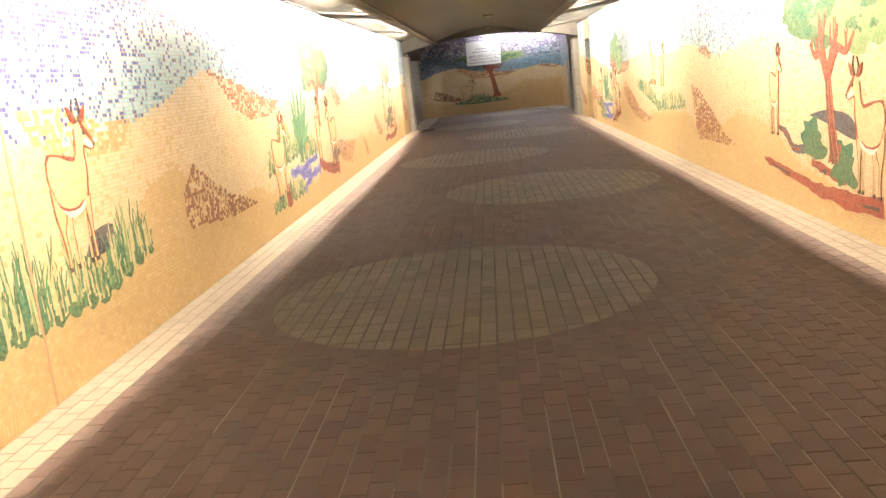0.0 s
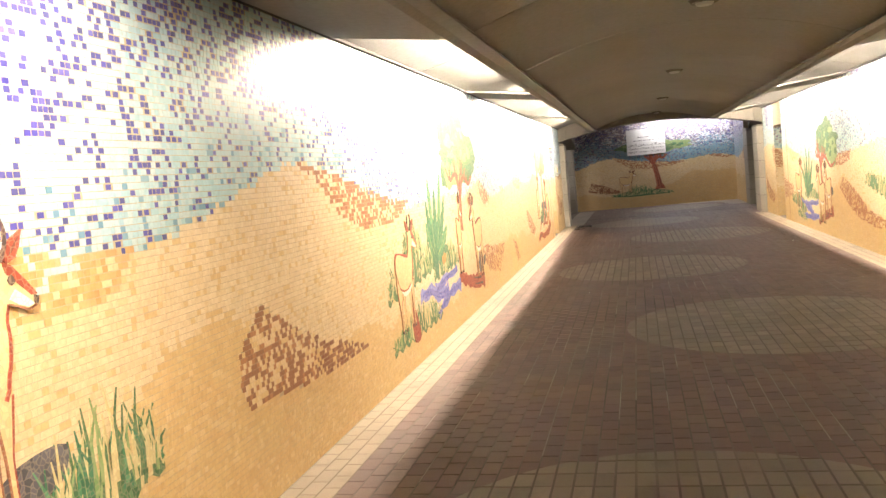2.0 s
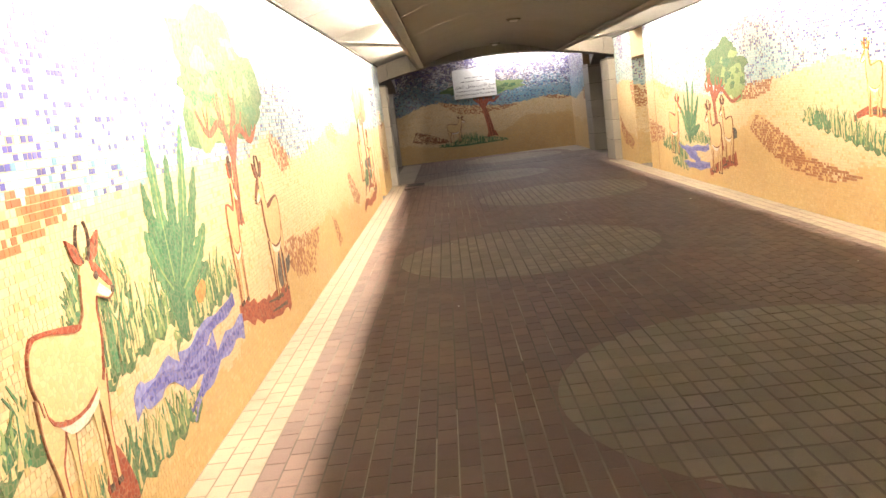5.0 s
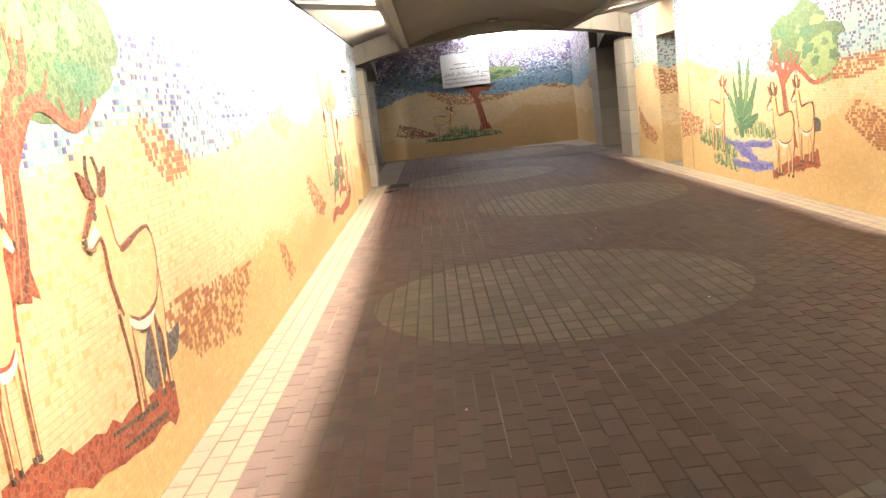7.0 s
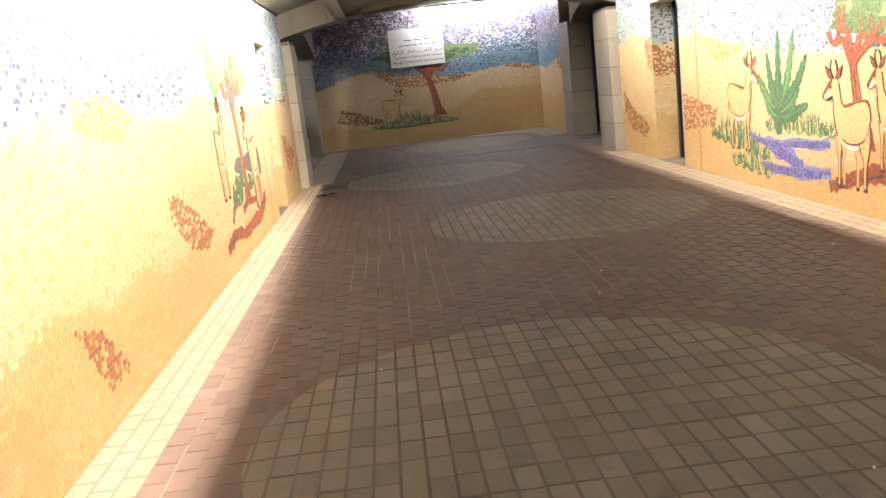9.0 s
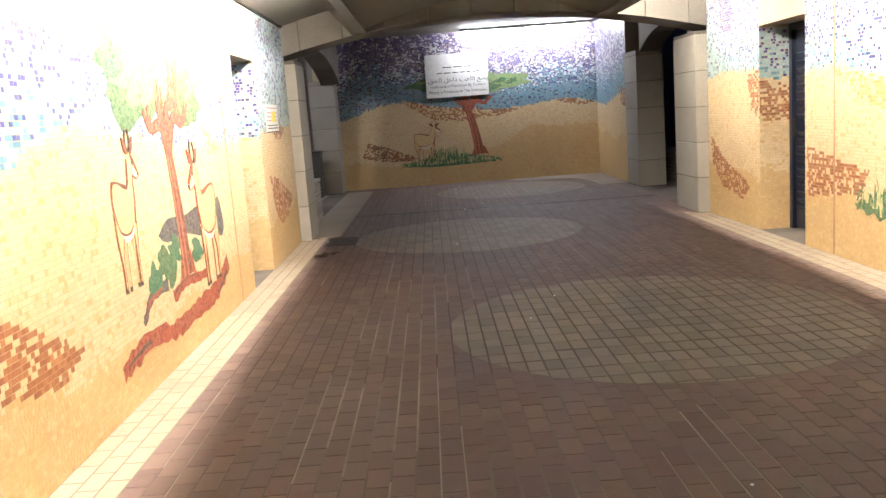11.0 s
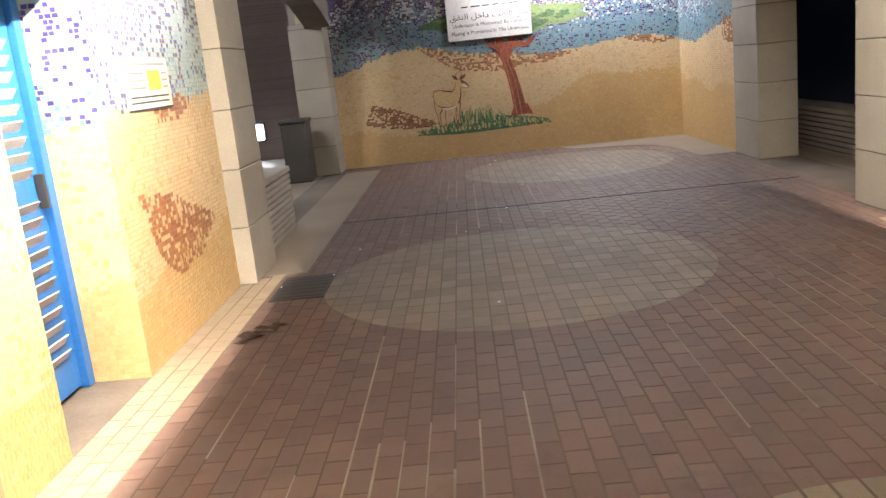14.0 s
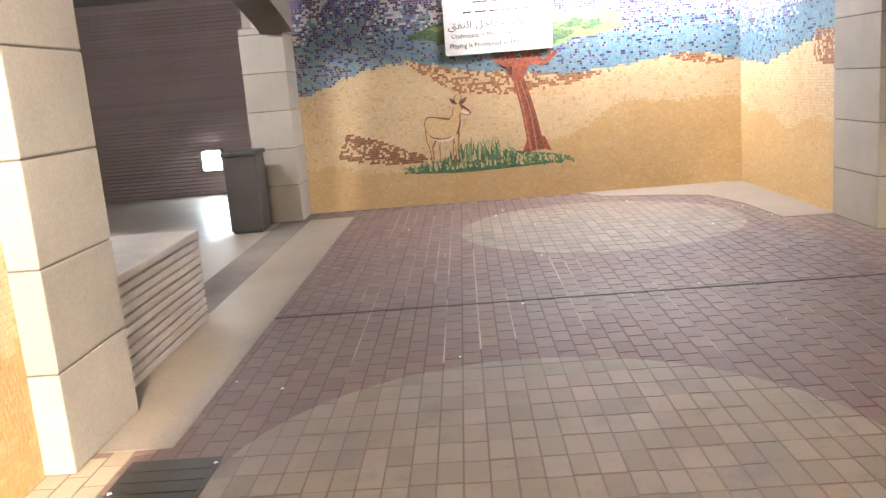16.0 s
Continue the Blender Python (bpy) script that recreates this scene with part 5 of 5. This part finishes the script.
crumb = None
for k in range(34):
    x, yy = r5.uniform(-1.9, 2.4), r5.choice((r5.uniform(24.5, 30.5), r5.uniform(12, 24)))
    s = r5.uniform(0.006, 0.013)
    if crumb is None:
        bm = bmesh.new()
        bmesh.ops.create_icosphere(bm, subdivisions=1, radius=1)
        for v in bm.verts:
            v.co *= r5.uniform(0.6, 1.2)
            v.co.z = v.co.z * 0.4 + 0.3
        crumb = part("litter_scrap", bm, M_PAPER)
        tagged(crumb, "tiny crumpled white scrap on the paving", "litter", "scraps of litter")
        crumb.matrix_world = pose(x, yy, 0.002) @ Matrix.Scale(s, 4)
    else:
        c = crumb.copy()
        scene.collection.objects.link(c)
        c.matrix_world = pose(x, yy, 0.002, 0, 0, r5.uniform(0, 360)) @ Matrix.Scale(s, 4)

# ---- mosaic tiles of the walls ----
BROWN_PICK = PATCH_L[0][2]


def picked(u, v):
    return inside(u, v, BROWN_PICK) & (u < 6.5)


mosaic(wall_left, on_left, False, 2.6, Y_DOOR_L[0], 0.0, 2.54, SKY_L, DEEP_L, PATCH_L, 1, skip=picked)
mosaic(wall_left, on_left, False, Y_DOOR_L[1], 23.9, 0.0, 2.54, SKY_L, DEEP_L, PATCH_LF, 2)
mosaic(wall_left, on_jamb_left, False, X_L - RECESS, X_L, 0.0, DOOR_TOP, ([-3, -2], [1.33, 1.31]), ([-3, -2], [0.55, 0.5]), [], 3)
mosaic(wall_right, on_right, True, 4.6, Y_DOOR_R[0], 0.0, 2.54, SKY_R, DEEP_R, PATCH_R, 4)
mosaic(wall_right, on_right, True, Y_DOOR_R[1], 23.86, 0.0, 2.54, SKY_R, DEEP_R, PATCH_RF, 5)
mosaic(wall_right, on_jamb_right, False, X_R, X_R + RECESS, 0.0, DOOR_TOP, ([2, 4], [1.55, 1.5]), ([2, 4], [0.6, 0.6]), PATCH_J, 6)
mosaic(wall_end, on_end, False, -2.38, X_R + 0.08, 0.0, 3.0, SKY_E, DEEP_E, PATCH_E, 7, True)
mosaic(wall_far, on_right_far, True, 28.3, Y_E, 0.0, 3.0, SKY_F, DEEP_F, PATCH_F, 8, True)

# the brown patch, tile by tile
picks = []
for k, mat in enumerate((TILE_MATS[CLASS.index("brown")], TILE_MATS[CLASS.index("ochre")], TILE_MATS[CLASS.index("sand_light")], TILE_MATS[CLASS.index("sand_deep")])):
    bm = bmesh.new()
    add_box(bm, -0.001, 0.0042, -0.0138, 0.0138, -0.0119, 0.0119)
    me = bpy.data.meshes.new("tile")
    bm.to_mesh(me)
    bm.free()
    me.materials.append(mat)
    picks.append(me)
rp = random.Random(8)
for j in range(25):
    for i in range(37):
        u, v = 5.52 + (i + 0.5 * (j % 2)) * 0.031, 0.40 + (j + 0.5) * 0.027
        if bool(picked(np.array([u]), np.array([v]))[0]):
            q = rp.random()
            t = new("tile", picks[0 if q < 0.45 else 1 if q < 0.6 else 2 if q < 0.85 else 3])
            t.parent = wall_left
            t.location = on_left(u, v, rp.uniform(0, 0.0012))

# ---- brick paving ----
PW, PL, TOPZ = 0.100, 0.175, 0.0
CIRCLES = [(-0.18, 5.10), (0.80, 9.87), (-0.24, 14.38), (0.77, 19.12), (-0.23, 23.60), (0.77, 28.70)]
R_CIRCLE = 1.33
rb = random.Random(21)
one = bmesh.new()
r = bmesh.ops.create_cube(one, size=1)
for v in one.verts:
    v.co = Vector((v.co.x * (PW - 0.008), v.co.y * (PL - 0.008), v.co.z * 0.03 - 0.015))
    if v.co.z > -0.01:
        v.co.x *= 0.975
        v.co.y *= 0.985
me_one = bpy.data.meshes.new("brick")
one.to_mesh(me_one)
one.free()
me_one.materials.append(M_RED_ONE)

rects, kinds = [], []
cols = int((X_R - X_L) / PW)
pale_rects = []
for c in range(cols):
    x = X_L + (c + 0.5) * PW
    off = (c % 2) * PL / 2
    for k in range(int((Y_E - 0.5) / PL) + 1):
        y = 0.6 + k * PL + off
        border = (c < 3 and y < 24.1) or (c >= cols - 3 and y < 24.0)
        if y + PL / 2 > Y_E:
            continue
        near = min(((math.hypot(x - cx, y - cy), cx, cy) for cx, cy in CIRCLES))
        if near[0] < R_CIRCLE + 0.12 and not border:
            pale_rects.append((x, y - off + rb.uniform(-0.006, 0.006), near[1], near[2]))
        if near[0] < R_CIRCLE - 0.1:
            continue
        if not border and -1.95 < x < -0.97 and 6.45 < y < 11.4 and near[0] > R_CIRCLE + 0.1:
            b = new("brick", me_one)
            b.parent = floor
            b.location = (x, y, TOPZ + rb.uniform(-0.0007, 0.0004))
            continue
        rects.append((x, y))
        kinds.append(1 if border else 0)

xy = np.array(rects)
rngf = np.random.default_rng(4)
n = len(xy)
low_edge = np.array([min(math.hypot(x - cx, y - cy) for cx, cy in CIRCLES) < R_CIRCLE + 0.1 for x, y in rects])
top = TOPZ + rngf.uniform(-0.0007, 0.0004, n) - 0.0009 * low_edge
corners = np.zeros((n, 8, 3))
tl = rngf.uniform(-0.00025, 0.00025, (2, n))
for k, (a, b) in enumerate([(-1, -1), (1, -1), (1, 1), (-1, 1)]):
    for j, s, z in ((k, 0.5, np.full(n, -0.02)), (k + 4, 0.5, top + a * tl[0] + b * tl[1])):
        corners[:, j, 0] = xy[:, 0] + a * (s * PW - (0.004 if j < 4 else 0.0052))
        corners[:, j, 1] = xy[:, 1] + b * (s * PL - (0.004 if j < 4 else 0.0050))
        corners[:, j, 2] = z
pav = new("paving_bricks", tile_mesh("paving_bricks", corners, np.array(kinds), [M_RED, M_EDGE]))
pav.parent = floor
tagged(pav, "worn dull red paving bricks with a pale edge band", "", "", "stuff")


# trodden dust that fills the joints of the round patches in the hall
for cx, cy in CIRCLES[4:]:
    bm = bmesh.new()
    bmesh.ops.create_circle(bm, cap_ends=True, segments=64, radius=R_CIRCLE - 0.004, matrix=Matrix.Translation((cx, cy, -0.0013)))
    part("joint_fill", bm, M_FILL, floor, "trodden dust between the pale bricks")

# trodden dust that fills most joints of the red paving in the hall
part("joint_fill", box_bm(X_L + 0.31, X_R, 18.2, Y_E, -0.015, -0.0018), M_FILL_RED, floor, "trodden reddish dust between the bricks")

# pale dust in the long joints between the bricks
rd = random.Random(33)
verts, faces = [], []
for c in range(4, cols - 3):
    x, y = X_L + c * PW, 0.7
    while y < Y_E - 1.2:
        run = rd.uniform(0.4, 1.5) if y < 16.0 or x > 1.9 else rd.uniform(1.0, 2.8)
        mid = y + run / 2
        away = min(math.hypot(x - cx, max(abs(mid - cy) - run / 2, 0)) for cx, cy in CIRCLES)
        if away > R_CIRCLE + 0.06 and rd.random() < (0.88 if y > 16.5 and x > -1.3 else 0.62 if x > -0.9 else 0.25):
            w = rd.uniform(0.0018, 0.0036) if y < 16.5 else rd.uniform(0.0030, 0.0052)
            k = len(verts)
            verts += [(x - w, y, -0.0012), (x + w, y, -0.0012), (x + w, y + run, -0.0012), (x - w, y + run, -0.0012)]
            faces.append((k, k + 1, k + 2, k + 3))
        y += run + rd.uniform(0.0, 0.5)
me = bpy.data.meshes.new("joint_dust")
me.from_pydata(verts, [], faces)
me.materials.append(M_DUST)
ob = new("joint_dust", me)
ob.parent = floor
tagged(ob, "pale sandy dust in the long joints of the paving", "", "", "stuff")


def clip_to_circle(poly, cx, cy, rad):
    """Cut a convex polygon with a 72-sided round."""
    for k in range(72):
        a = 2 * math.pi * k / 72
        nx, ny = math.cos(a), math.sin(a)
        out = []
        for i in range(len(poly)):
            p, q = poly[i], poly[(i + 1) % len(poly)]
            dp, dq = (p[0] - cx) * nx + (p[1] - cy) * ny - rad, (q[0] - cx) * nx + (q[1] - cy) * ny - rad
            if dp <= 0:
                out.append(p)
            if dp * dq < 0:
                t = dp / (dp - dq)
                out.append((p[0] + t * (q[0] - p[0]), p[1] + t * (q[1] - p[1])))
        poly = out
        if len(poly) < 3:
            return []
    return poly


verts, faces = [], []
for x, y, cx, cy in pale_rects:
    gap = 0.0066 if cy < 22 else 0.0042
    hx, hy = PW / 2 - gap, PL / 2 - gap
    rect = [(x - hx, y - hy), (x + hx, y - hy), (x + hx, y + hy), (x - hx, y + hy)]
    d = max(math.hypot(px - cx, py - cy) for px, py in rect)
    poly = rect if d < R_CIRCLE - 0.01 else clip_to_circle(rect, cx, cy, R_CIRCLE)
    if len(poly) < 3:
        continue
    z = TOPZ + rb.uniform(-0.0003, 0.0008)
    s, m = len(verts), len(poly)
    verts += [(px, py, -0.02) for px, py in poly] + [(px, py, z) for px, py in poly]
    faces.append(tuple(range(s + m, s + 2 * m)))
    faces += [(s + i, s + (i + 1) % m, s + m + (i + 1) % m, s + m + i) for i in range(m)]
me = bpy.data.meshes.new("circle_bricks")
me.from_pydata(verts, [], faces)
me.materials.append(M_PALE)
ob = new("circle_bricks", me)
ob.parent = floor
tagged(ob, "pale sand-coloured paving bricks laid as round patches", "", "", "stuff")
